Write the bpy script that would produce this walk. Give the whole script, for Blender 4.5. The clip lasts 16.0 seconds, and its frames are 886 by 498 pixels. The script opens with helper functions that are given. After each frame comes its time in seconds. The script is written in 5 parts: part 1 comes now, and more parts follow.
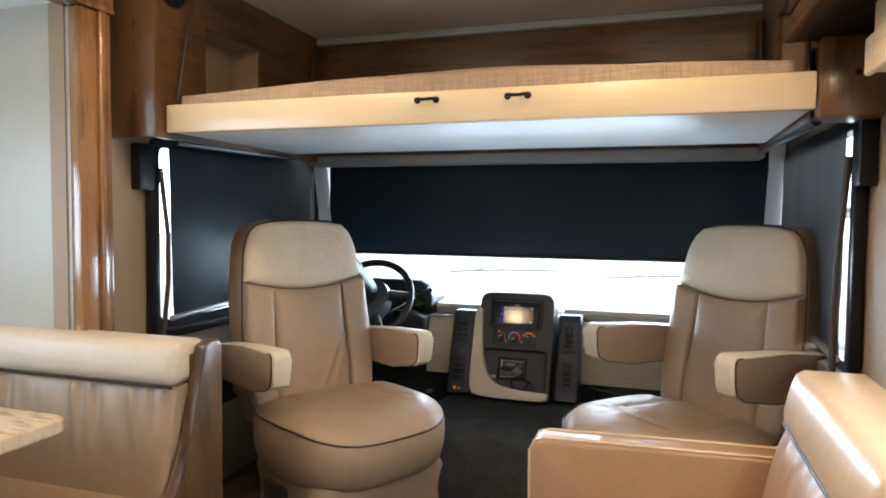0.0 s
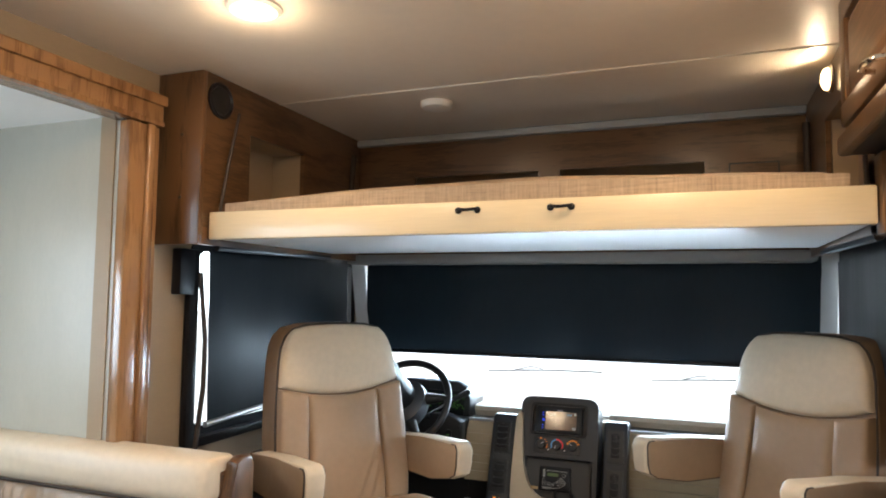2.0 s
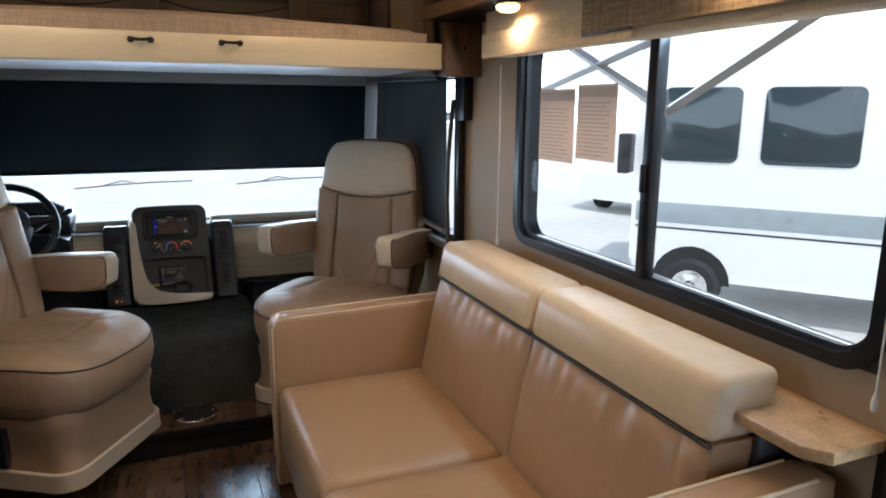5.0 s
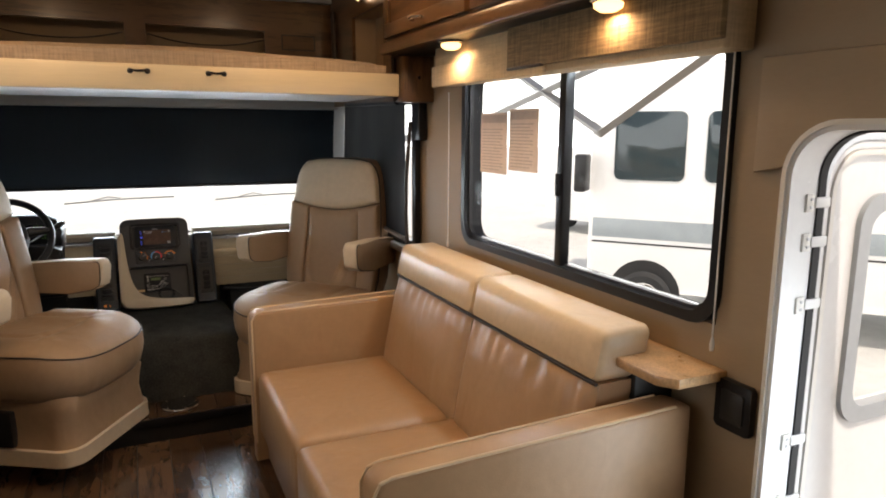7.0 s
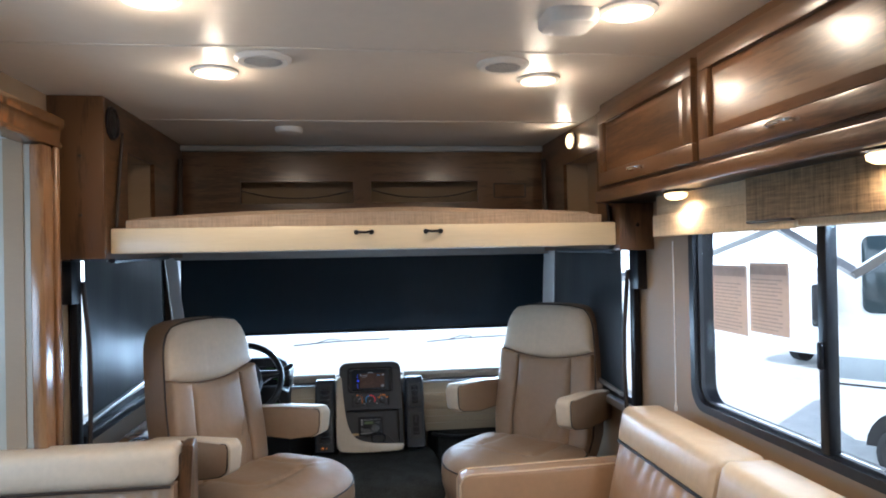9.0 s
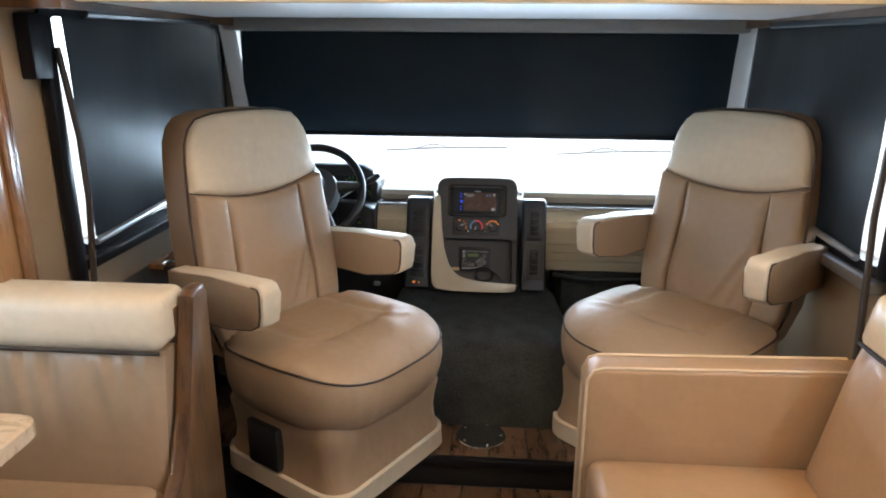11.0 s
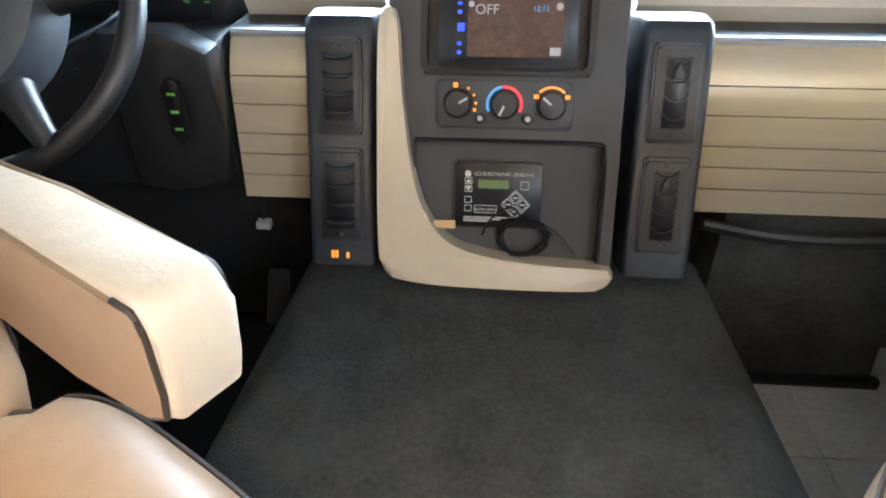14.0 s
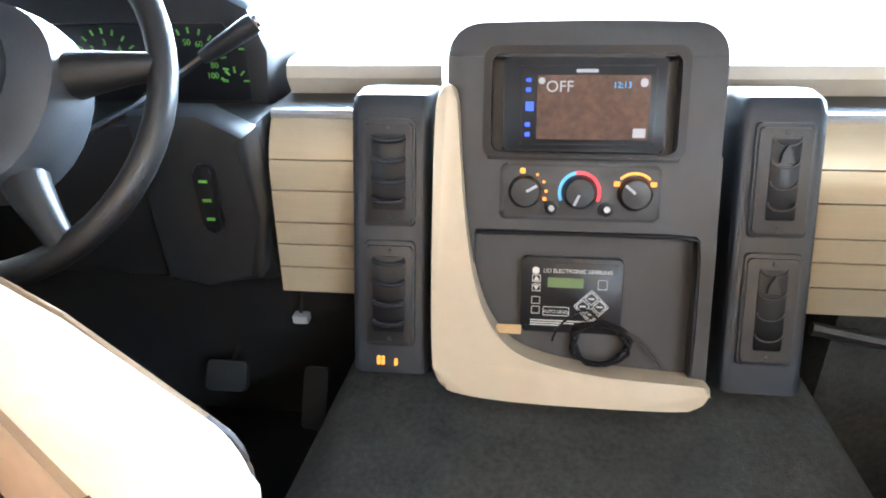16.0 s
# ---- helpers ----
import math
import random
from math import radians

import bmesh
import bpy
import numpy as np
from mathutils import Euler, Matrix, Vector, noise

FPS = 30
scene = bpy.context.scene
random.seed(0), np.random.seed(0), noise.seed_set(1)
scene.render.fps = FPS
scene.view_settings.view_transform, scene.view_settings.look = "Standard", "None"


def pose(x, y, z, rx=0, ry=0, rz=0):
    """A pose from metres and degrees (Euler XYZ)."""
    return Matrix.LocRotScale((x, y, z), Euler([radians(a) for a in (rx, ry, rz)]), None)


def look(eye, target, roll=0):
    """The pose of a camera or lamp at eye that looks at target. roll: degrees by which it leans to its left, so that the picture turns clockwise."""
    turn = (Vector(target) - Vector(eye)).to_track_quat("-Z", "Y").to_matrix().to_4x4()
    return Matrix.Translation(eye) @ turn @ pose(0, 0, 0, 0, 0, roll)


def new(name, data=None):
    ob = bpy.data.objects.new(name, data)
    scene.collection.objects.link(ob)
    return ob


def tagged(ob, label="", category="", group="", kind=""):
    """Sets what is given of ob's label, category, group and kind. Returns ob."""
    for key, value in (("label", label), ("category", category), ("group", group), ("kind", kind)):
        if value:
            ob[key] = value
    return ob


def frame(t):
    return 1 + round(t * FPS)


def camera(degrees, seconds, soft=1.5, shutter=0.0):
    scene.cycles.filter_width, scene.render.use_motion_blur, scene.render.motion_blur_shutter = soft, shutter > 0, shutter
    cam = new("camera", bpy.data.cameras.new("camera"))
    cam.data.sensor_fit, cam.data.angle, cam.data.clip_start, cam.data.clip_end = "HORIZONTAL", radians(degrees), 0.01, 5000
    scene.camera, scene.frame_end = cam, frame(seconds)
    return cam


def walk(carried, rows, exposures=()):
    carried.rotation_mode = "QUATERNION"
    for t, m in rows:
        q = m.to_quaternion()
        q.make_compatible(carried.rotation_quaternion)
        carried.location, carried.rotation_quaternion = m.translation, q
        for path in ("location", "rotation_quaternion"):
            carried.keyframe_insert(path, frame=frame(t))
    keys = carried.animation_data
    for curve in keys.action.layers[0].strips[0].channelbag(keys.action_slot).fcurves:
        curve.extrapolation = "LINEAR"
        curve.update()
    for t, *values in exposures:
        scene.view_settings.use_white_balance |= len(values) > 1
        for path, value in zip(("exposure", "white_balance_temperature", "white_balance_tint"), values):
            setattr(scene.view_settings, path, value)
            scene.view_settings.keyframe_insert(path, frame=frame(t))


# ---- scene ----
cam = camera(67.1, 16.0, soft=1.9)
PATH = [
    (0, (0.602, 0.138, 1.256), (-0.016, 2.038, 1.159), 0.5),
    (0.5, (0.6, 0.146, 1.308), (-0.02, 2.046, 1.384), 1.0),
    (1, (0.603, 0.146, 1.349), (0.011, 2.045, 1.554), 1.7),
    (1.5, (0.587, 0.131, 1.369), (-0.062, 2.009, 1.596), 1.0),
    (2, (0.566, 0.18, 1.345), (-0.149, 2.042, 1.486), 0.7),
    (2.5, (0.444, 0.244, 1.311), (-0.089, 2.172, 1.293), 2.0),
    (3, (0.25, 0.228, 1.402), (0.366, 2.217, 1.228), 0.3),
    (3.5, (0.214, 0.132, 1.419), (0.577, 2.086, 1.193), 0.5),
    (4, (0.183, -0.052, 1.421), (0.608, 1.877, 1.114), 0.9),
    (4.5, (0.093, -0.21, 1.413), (0.687, 1.673, 1.09), 0.2),
    (4.7, (0.057, -0.27, 1.406), (0.766, 1.56, 1.024), 0.5),
    (6.8, (-0.089, -0.739, 1.388), (0.704, 1.03, 0.898), 0.3),
    (7, (-0.077, -0.731, 1.391), (0.744, 1.058, 1.036), 0.3),
    (7.5, (-0.098, -0.715, 1.464), (0.789, 1.076, 1.379), 0.3),
    (8, (-0.127, -0.721, 1.492), (0.652, 1.12, 1.531), -0.4),
    (8.5, (-0.136, -0.697, 1.507), (0.45, 1.215, 1.567), -0.1),
    (9, (-0.076, -0.582, 1.502), (0.185, 1.401, 1.515), -1.1),
    (9.5, (-0.055, -0.345, 1.507), (0.05, 1.652, 1.557), -1.2),
    (10, (0.019, -0.117, 1.457), (-0.053, 1.876, 1.309), -0.5),
    (10.2, (0.029, -0.025, 1.445), (-0.024, 1.956, 1.174), 0.2),
    (12.3, (0.04, 1.129, 1.318), (-0.24, 2.966, 0.577), 0.7),
    (12.5, (0.008, 1.277, 1.293), (-0.212, 3.108, 0.519), 1.4),
    (13, (-0.048, 1.590, 1.271), (-0.211, 3.405, 0.445), 2.4),
    (13.5, (-0.028, 1.939, 1.221), (-0.296, 3.649, 0.220), 0.4),
    (14, (-0.019, 2.143, 1.101), (-0.162, 3.773, -0.049), -0.6),
    (14.5, (-0.046, 2.239, 1.049), (-0.170, 3.878, -0.089), -0.7),
    (15, (-0.049, 2.268, 1.044), (-0.156, 3.901, -0.106), -0.8),
    (15.5, (-0.056, 2.270, 1.048), (-0.214, 3.941, -0.039), -1.6),
    (16, (-0.068, 2.278, 1.071), (-0.322, 4.001, 0.090), -2.1),
]
EXPOSURES = [(0, 0.05, 6150, 10), (2.4, 0.1, 6250, 10), (3.1, -0.2, 6250, 10), (3.5, -0.5, 5500, 10), (4.7, -0.85, 5650, 10), (6.8, -0.68, 7300, 17), (7.2, -0.8, 7200, 17), (8, -0.95, 5800, 10), (9, -0.4, 5300, 10), (9.5, -0.05, 5300, 10), (10.2, 0.05, 5900, 10),
             (12.3, 0.05, 6100, 10), (13.2, 0.05, 6050, 10), (13.6, 0.4, 6050, 10), (14.1, 1.6, 5850, 10), (14.6, 1.95, 5700, 10), (16, 2.0, 5850, 10)]
walk(cam, [(t, look(eye, target, roll)) for t, eye, target, roll in PATH], EXPOSURES)

# ---------------- world, sun, exposure ----------------
FLOOR, CAB, CEIL = 0.05, 0.145, 2.085
world = bpy.data.worlds.new("sky")
scene.world = world
world.use_nodes = True
wn = world.node_tree
sky = wn.nodes.new("ShaderNodeTexSky")
sky.sky_type = "NISHITA"
sky.sun_disc = False
sky.sun_elevation = radians(59)
sky.sun_rotation = radians(191)
sky.air_density, sky.dust_density = 1.0, 3.0
wn.links.new(sky.outputs[0], wn.nodes["Background"].inputs[0])
wn.nodes["Background"].inputs[1].default_value = 0.15
sun_data = bpy.data.lights.new("sun", "SUN")
sun_data.energy, sun_data.angle, sun_data.color = 5.0, radians(0.6), (1.0, 0.95, 0.87)
sun = new("sun", sun_data)
sun.matrix_world = look((-4, -20, 34), (0, 0, 0))
WARM = (1.0, 0.73, 0.46)


def lamp(name, at, aim, watts, size, colour=WARM, shape="DISK", size_y=None):
    d = bpy.data.lights.new(name, "AREA")
    d.energy, d.size, d.color, d.shape = watts, size, colour, shape
    d.spread = radians(176)
    if size_y:
        d.size_y = size_y
    ob = new(name, d)
    ob.matrix_world = look(at, aim)
    return ob


# daylight that enters by the openings
DAY = (0.66, 0.85, 1.0)
lamp("window_daylight", (1.135, 0.98, 1.574), (0.2, 0.98, 0.9), 8, 1.15, DAY, "RECTANGLE", 0.025)
lamp("windshield_daylight", (0.0, 3.40, 0.96), (0.0, 2.0, 1.15), 26, 1.9, DAY, "RECTANGLE", 0.2)
lamp("door_daylight", (1.18, -0.2, 0.7), (0.0, 0.2, 0.5), 8, 0.5, DAY, "RECTANGLE", 0.8)
lamp("slide_window_daylight", (-1.86, 0.7, 1.3), (-0.7, 1.7, 1.2), 9, 0.9, DAY, "RECTANGLE", 0.55)


# ---------------- materials ----------------
def material(name, colour, rough=0.5, metal=0.0, var=0.12, scale=6.0, bump=0.0, bump_scale=80.0, stretch=(1, 1, 1), spec=0.5, coat=0.0):
    m = bpy.data.materials.new(name)
    m.use_nodes = True
    nt = m.node_tree
    n, l = nt.nodes, nt.links
    p = n["Principled BSDF"]
    p.inputs["Roughness"].default_value = rough
    p.inputs["Metallic"].default_value = metal
    p.inputs["Specular IOR Level"].default_value = spec
    p.inputs["Coat Weight"].default_value = coat
    tc = n.new("ShaderNodeTexCoord")
    mp = n.new("ShaderNodeMapping")
    mp.inputs["Scale"].default_value = stretch
    l.new(tc.outputs["Object"], mp.inputs[0])
    a = n.new("ShaderNodeTexNoise")
    a.inputs["Scale"].default_value, a.inputs["Detail"].default_value = scale, 6
    l.new(mp.outputs[0], a.inputs["Vector"])
    b = n.new("ShaderNodeTexNoise")
    b.inputs["Scale"].default_value, b.inputs["Detail"].default_value = scale * 9, 3
    l.new(mp.outputs[0], b.inputs["Vector"])
    add = n.new("ShaderNodeMath")
    add.operation = "ADD"
    l.new(a.outputs[0], add.inputs[0])
    l.new(b.outputs[0], add.inputs[1])
    r = n.new("ShaderNodeMapRange")
    r.inputs["From Min"].default_value, r.inputs["From Max"].default_value = 0.6, 1.4
    r.inputs["To Min"].default_value, r.inputs["To Max"].default_value = 1 - var, 1 + var
    l.new(add.outputs[0], r.inputs[0])
    mul = n.new("ShaderNodeVectorMath")
    mul.operation = "SCALE"
    mul.inputs[0].default_value = colour
    l.new(r.outputs[0], mul.inputs["Scale"])
    l.new(mul.outputs[0], p.inputs["Base Color"])
    rr = n.new("ShaderNodeMapRange")
    rr.inputs["To Min"].default_value, rr.inputs["To Max"].default_value = max(0.02, rough - 0.08), min(1, rough + 0.08)
    l.new(a.outputs[0], rr.inputs[0])
    l.new(rr.outputs[0], p.inputs["Roughness"])
    if bump:
        c = n.new("ShaderNodeTexNoise")
        c.inputs["Scale"].default_value, c.inputs["Detail"].default_value = bump_scale, 4
        l.new(mp.outputs[0], c.inputs["Vector"])
        bp = n.new("ShaderNodeBump")
        bp.inputs["Strength"].default_value, bp.inputs["Distance"].default_value = bump, 0.004
        l.new(c.outputs[0], bp.inputs["Height"])
        l.new(bp.outputs[0], p.inputs["Normal"])
    return m


def wood_material(name, dark, light, stretch, rough=0.38, coat=0.15, pieces=0.0):
    m = bpy.data.materials.new(name)
    m.use_nodes = True
    nt = m.node_tree
    n, l = nt.nodes, nt.links
    p = n["Principled BSDF"]
    p.inputs["Coat Weight"].default_value, p.inputs["Coat Roughness"].default_value = coat, 0.15
    tc = n.new("ShaderNodeTexCoord")
    mp = n.new("ShaderNodeMapping")
    mp.inputs["Scale"].default_value = stretch
    l.new(tc.outputs["Object"], mp.inputs[0])
    if pieces:
        oi = n.new("ShaderNodeObjectInfo")
        sc = n.new("ShaderNodeMath")
        sc.operation = "MULTIPLY"
        sc.inputs[1].default_value = 37.0
        l.new(oi.outputs["Random"], sc.inputs[0])
        l.new(sc.outputs[0], mp.inputs["Location"])
    a = n.new("ShaderNodeTexNoise")
    a.inputs["Scale"].default_value, a.inputs["Detail"].default_value, a.inputs["Distortion"].default_value = 3.0, 7, 0.7
    l.new(mp.outputs[0], a.inputs["Vector"])
    b = n.new("ShaderNodeTexNoise")
    b.inputs["Scale"].default_value, b.inputs["Detail"].default_value = 26.0, 3
    l.new(mp.outputs[0], b.inputs["Vector"])
    big = n.new("ShaderNodeTexNoise")
    big.inputs["Scale"].default_value, big.inputs["Detail"].default_value = 4.0, 3
    l.new(tc.outputs["Object"], big.inputs["Vector"])
    mx = n.new("ShaderNodeMath")
    mx.operation = "MULTIPLY_ADD"
    mx.inputs[1].default_value = 0.45
    l.new(b.outputs[0], mx.inputs[0])
    l.new(a.outputs[0], mx.inputs[2])
    mx2 = n.new("ShaderNodeMath")
    mx2.operation = "MULTIPLY_ADD"
    mx2.inputs[1].default_value = 0.5
    l.new(big.outputs[0], mx2.inputs[0])
    l.new(mx.outputs[0], mx2.inputs[2])
    ramp = n.new("ShaderNodeValToRGB")
    ramp.color_ramp.elements[0].position, ramp.color_ramp.elements[0].color = 0.72, (*dark, 1)
    ramp.color_ramp.elements[1].position, ramp.color_ramp.elements[1].color = 1.0, (*light, 1)
    mid = ramp.color_ramp.elements.new(0.9)
    mid.color = (*[(d + q) / 2 for d, q in zip(dark, light)], 1)
    l.new(mx2.outputs[0], ramp.inputs[0])
    col = ramp.outputs[0]
    if pieces:
        rg = n.new("ShaderNodeMapRange")
        rg.inputs["To Min"].default_value, rg.inputs["To Max"].default_value = 1 - pieces, 1 + pieces
        l.new(oi.outputs["Random"], rg.inputs[0])
        vs = n.new("ShaderNodeVectorMath")
        vs.operation = "SCALE"
        l.new(col, vs.inputs[0])
        l.new(rg.outputs[0], vs.inputs["Scale"])
        col = vs.outputs[0]
    l.new(col, p.inputs["Base Color"])
    p.inputs["Roughness"].default_value = rough
    bp = n.new("ShaderNodeBump")
    bp.inputs["Strength"].default_value, bp.inputs["Distance"].default_value = 0.12, 0.002
    l.new(b.outputs[0], bp.inputs["Height"])
    l.new(bp.outputs[0], p.inputs["Normal"])
    return m


def glow(name, colour, strength):
    m = bpy.data.materials.new(name)
    m.use_nodes = True
    p = m.node_tree.nodes["Principled BSDF"]
    p.inputs["Base Color"].default_value = (*colour, 1)
    p.inputs["Emission Color"].default_value = (*colour, 1)
    p.inputs["Emission Strength"].default_value = strength
    return m


def weave_material(name, colour, scale, var):
    m = material(name, colour, 0.85, var=0.10, scale=10)
    n, l = m.node_tree.nodes, m.node_tree.links
    p = n["Principled BSDF"]
    src = p.inputs["Base Color"].links[0].from_socket
    tc = n.new("ShaderNodeTexCoord")
    facs = []
    for st in ((scale, scale, scale * 0.06), (scale * 0.06, scale * 0.06, scale)):
        mp = n.new("ShaderNodeMapping")
        mp.inputs["Scale"].default_value = st
        l.new(tc.outputs["Object"], mp.inputs[0])
        a = n.new("ShaderNodeTexNoise")
        a.inputs["Scale"].default_value, a.inputs["Detail"].default_value = 1.0, 2
        l.new(mp.outputs[0], a.inputs["Vector"])
        facs.append(a)
    ad = n.new("ShaderNodeMath")
    l.new(facs[0].outputs[0], ad.inputs[0])
    l.new(facs[1].outputs[0], ad.inputs[1])
    r = n.new("ShaderNodeMapRange")
    r.inputs["From Min"].default_value, r.inputs["From Max"].default_value = 0.65, 1.35
    r.inputs["To Min"].default_value, r.inputs["To Max"].default_value = 1 - var, 1 + var
    l.new(ad.outputs[0], r.inputs[0])
    vs = n.new("ShaderNodeVectorMath")
    vs.operation = "SCALE"
    l.new(src, vs.inputs[0])
    l.new(r.outputs[0], vs.inputs["Scale"])
    l.new(vs.outputs[0], p.inputs["Base Color"])
    bp = n.new("ShaderNodeBump")
    bp.inputs["Strength"].default_value, bp.inputs["Distance"].default_value = 0.3, 0.002
    l.new(ad.outputs[0], bp.inputs["Height"])
    l.new(bp.outputs[0], p.inputs["Normal"])
    return m


def leather(name, colour, rough=0.42):
    """Vinyl with a fine grain and soft folds."""
    m = material(name, colour, rough, var=0.07, scale=5, bump=0.12, bump_scale=260)
    n, l = m.node_tree.nodes, m.node_tree.links
    p = n["Principled BSDF"]
    fine = p.inputs["Normal"].links[0].from_node
    tc = n.new("ShaderNodeTexCoord")
    mp = n.new("ShaderNodeMapping")
    mp.inputs["Scale"].default_value = (1.0, 1.0, 0.45)
    l.new(tc.outputs["Object"], mp.inputs[0])
    f = n.new("ShaderNodeTexNoise")
    f.inputs["Scale"].default_value, f.inputs["Detail"].default_value, f.inputs["Distortion"].default_value = 9.0, 2, 0.8
    l.new(mp.outputs[0], f.inputs["Vector"])
    bp = n.new("ShaderNodeBump")
    bp.inputs["Strength"].default_value, bp.inputs["Distance"].default_value = 0.35, 0.012
    l.new(f.outputs[0], bp.inputs["Height"])
    l.new(bp.outputs[0], fine.inputs["Normal"])
    return m


TAN = leather("tan_vinyl", (0.35, 0.235, 0.145))
CREAM = leather("cream_vinyl", (0.64, 0.53, 0.39))
BROWN = leather("brown_vinyl", (0.26, 0.165, 0.095))
SOFA_TAN = leather("sofa_tan_vinyl", (0.41, 0.25, 0.135), 0.36)
SOFA_CREAM = leather("sofa_cream_vinyl", (0.66, 0.49, 0.31), 0.33)
PIPING = material("dark_piping", (0.035, 0.025, 0.02), 0.5)
WOOD = wood_material("stained_maple", (0.044, 0.020, 0.008), (0.125, 0.062, 0.026), (7, 7, 0.8), rough=0.3, coat=0.3)
WOOD_H = wood_material("stained_maple_lengthwise", (0.044, 0.020, 0.008), (0.125, 0.062, 0.026), (0.8, 0.8, 7), rough=0.3, coat=0.3)
TRIMWOOD = wood_material("trim_wood", (0.15, 0.068, 0.027), (0.30, 0.155, 0.065), (10, 10, 0.8), rough=0.2, coat=0.7)
PLANK = wood_material("dark_floor_plank", (0.035, 0.02, 0.012), (0.12, 0.07, 0.042), (8, 0.8, 8), rough=0.2, coat=0.5, pieces=0.25)
SHELFTOP = material("speckled_tan_laminate", (0.55, 0.34, 0.17), 0.3, var=0.35, scale=22)
TABLETOP = material("table_laminate", (0.62, 0.47, 0.32), 0.28, var=0.16, scale=18, stretch=(1, 3, 1))
WALL = material("wall_vinyl_covering", (0.32, 0.232, 0.145), 0.5, var=0.05, scale=5, bump=0.15, bump_scale=300, stretch=(1, 1, 4))
WALL_LIGHT = material("slide_wall_covering", (0.44, 0.425, 0.36), 0.32, var=0.04, scale=5, bump=0.12, bump_scale=260, stretch=(3, 3, 1))
CEILING = material("ceiling_board", (0.76, 0.69, 0.59), 0.42, var=0.03, scale=3, bump=0.08, bump_scale=200)
SEAM = material("ceiling_seam_strip", (0.74, 0.70, 0.62), 0.4)
BUNKCREAM = material("bunk_rail_laminate", (0.74, 0.62, 0.42), 0.25, var=0.05, scale=4, stretch=(0.4, 1, 6))
BUNKBELOW = material("bunk_underside_white", (0.74, 0.76, 0.76), 0.4, var=0.03)
MATTRESS = weave_material("mattress_weave", (0.36, 0.27, 0.19), 160, 0.25)
VALFABRIC = weave_material("valance_textured_fabric", (0.22, 0.145, 0.07), 210, 0.5)
VALBOARD = weave_material("valance_linen", (0.58, 0.44, 0.27), 150, 0.16)
BLIND = material("black_blind_cloth", (0.006, 0.009, 0.013), 0.36, var=0.2, scale=3, bump=0.35, bump_scale=5, stretch=(2, 2, 0.4), spec=0.45)


def let_light_through(m, colour):
    """A little daylight glows through thin cloth."""
    n, l = m.node_tree.nodes, m.node_tree.links
    tr = n.new("ShaderNodeBsdfTranslucent")
    tr.inputs["Color"].default_value = (*colour, 1)
    ad = n.new("ShaderNodeAddShader")
    l.new(n["Principled BSDF"].outputs[0], ad.inputs[0])
    l.new(tr.outputs[0], ad.inputs[1])
    l.new(ad.outputs[0], n["Material Output"].inputs["Surface"])


let_light_through(BLIND, (0.0005, 0.0011, 0.0016))
BLACK = material("black_plastic", (0.013, 0.013, 0.014), 0.38, var=0.15, bump=0.15, bump_scale=500)
BLACKSATIN = material("black_satin_frame", (0.007, 0.007, 0.009), 0.34, spec=0.3)
CHARCOAL = material("charcoal_console_plastic", (0.040, 0.037, 0.036), 0.5, var=0.08, bump=0.2, bump_scale=600)
NAVYBLACK = material("blue_black_pod_plastic", (0.018, 0.021, 0.027), 0.34, var=0.08, bump=0.15, bump_scale=600)
# black hub pad, base lightened to paint in the windshield's sheen
HUBSHEEN = material("black_wheel_pad_with_sheen", (0.045, 0.048, 0.054), 0.42, var=0.08, bump=0.15, bump_scale=500)
BEIGE = material("champagne_plastic", (0.50, 0.42, 0.31), 0.33, var=0.05, metal=0.15, bump=0.05, bump_scale=400)
DASHBEIGE = material("brushed_champagne_dash", (0.44, 0.37, 0.26), 0.36, var=0.06, metal=0.35, stretch=(0.3, 4, 6), scale=8)
LEDGE = material("dash_top_beige", (0.48, 0.43, 0.35), 0.55, var=0.06)
CARPET = material("charcoal_carpet", (0.045, 0.046, 0.043), 0.95, var=0.45, scale=14, bump=0.9, bump_scale=420, spec=0.1)
CHROME = material("chrome", (0.75, 0.75, 0.76), 0.12, metal=1.0, var=0.03)
ALU = material("grey_aluminium", (0.5, 0.51, 0.52), 0.32, metal=0.8, var=0.05)
POSTGREY = material("grey_post_trim", (0.36, 0.385, 0.40), 0.45, var=0.05)
POSTPALE = material("pale_grey_post_trim", (0.62, 0.65, 0.67), 0.4, var=0.04)
WHITE = material("white_gloss_paint", (0.78, 0.78, 0.77), 0.25, var=0.03)
WHITEPLASTIC = material("white_plastic", (0.76, 0.74, 0.69), 0.4, var=0.03)
LAMPGLOW = glow("lamp_lens_glow", (1.0, 0.66, 0.30), 5.0)
SLATE = material("slate_vinyl", (0.30, 0.30, 0.29), 0.45, var=0.25, scale=9, bump=0.2, bump_scale=60)
# emission stands in for overexposed sky light on the backdrop ring
SKYGLOW = glow("sky_backdrop_glow", (0.90, 0.96, 1.0), 2.8)
GROUND = material("pale_concrete", (0.6, 0.6, 0.58), 0.85, var=0.12, scale=0.6)
RUBBER = material("tyre_rubber", (0.02, 0.02, 0.021), 0.75)
TINT = material("tinted_vehicle_glass", (0.03, 0.045, 0.05), 0.05, var=0.05, coat=0.5)
PAPER = material("printed_paper", (0.80, 0.68, 0.61), 0.7, var=0.06)
PAPERINK = material("paper_print", (0.58, 0.49, 0.45), 0.7)
GREYSTRIPE = material("grey_stripe_paint", (0.30, 0.34, 0.36), 0.3)
CARRED = material("red_car_paint", (0.35, 0.03, 0.03), 0.25)
PRINT = glow("grey_panel_print", (0.55, 0.55, 0.53), 0.0)
GREENLCD = glow("green_lcd", (0.10, 0.15, 0.05), 0.02)
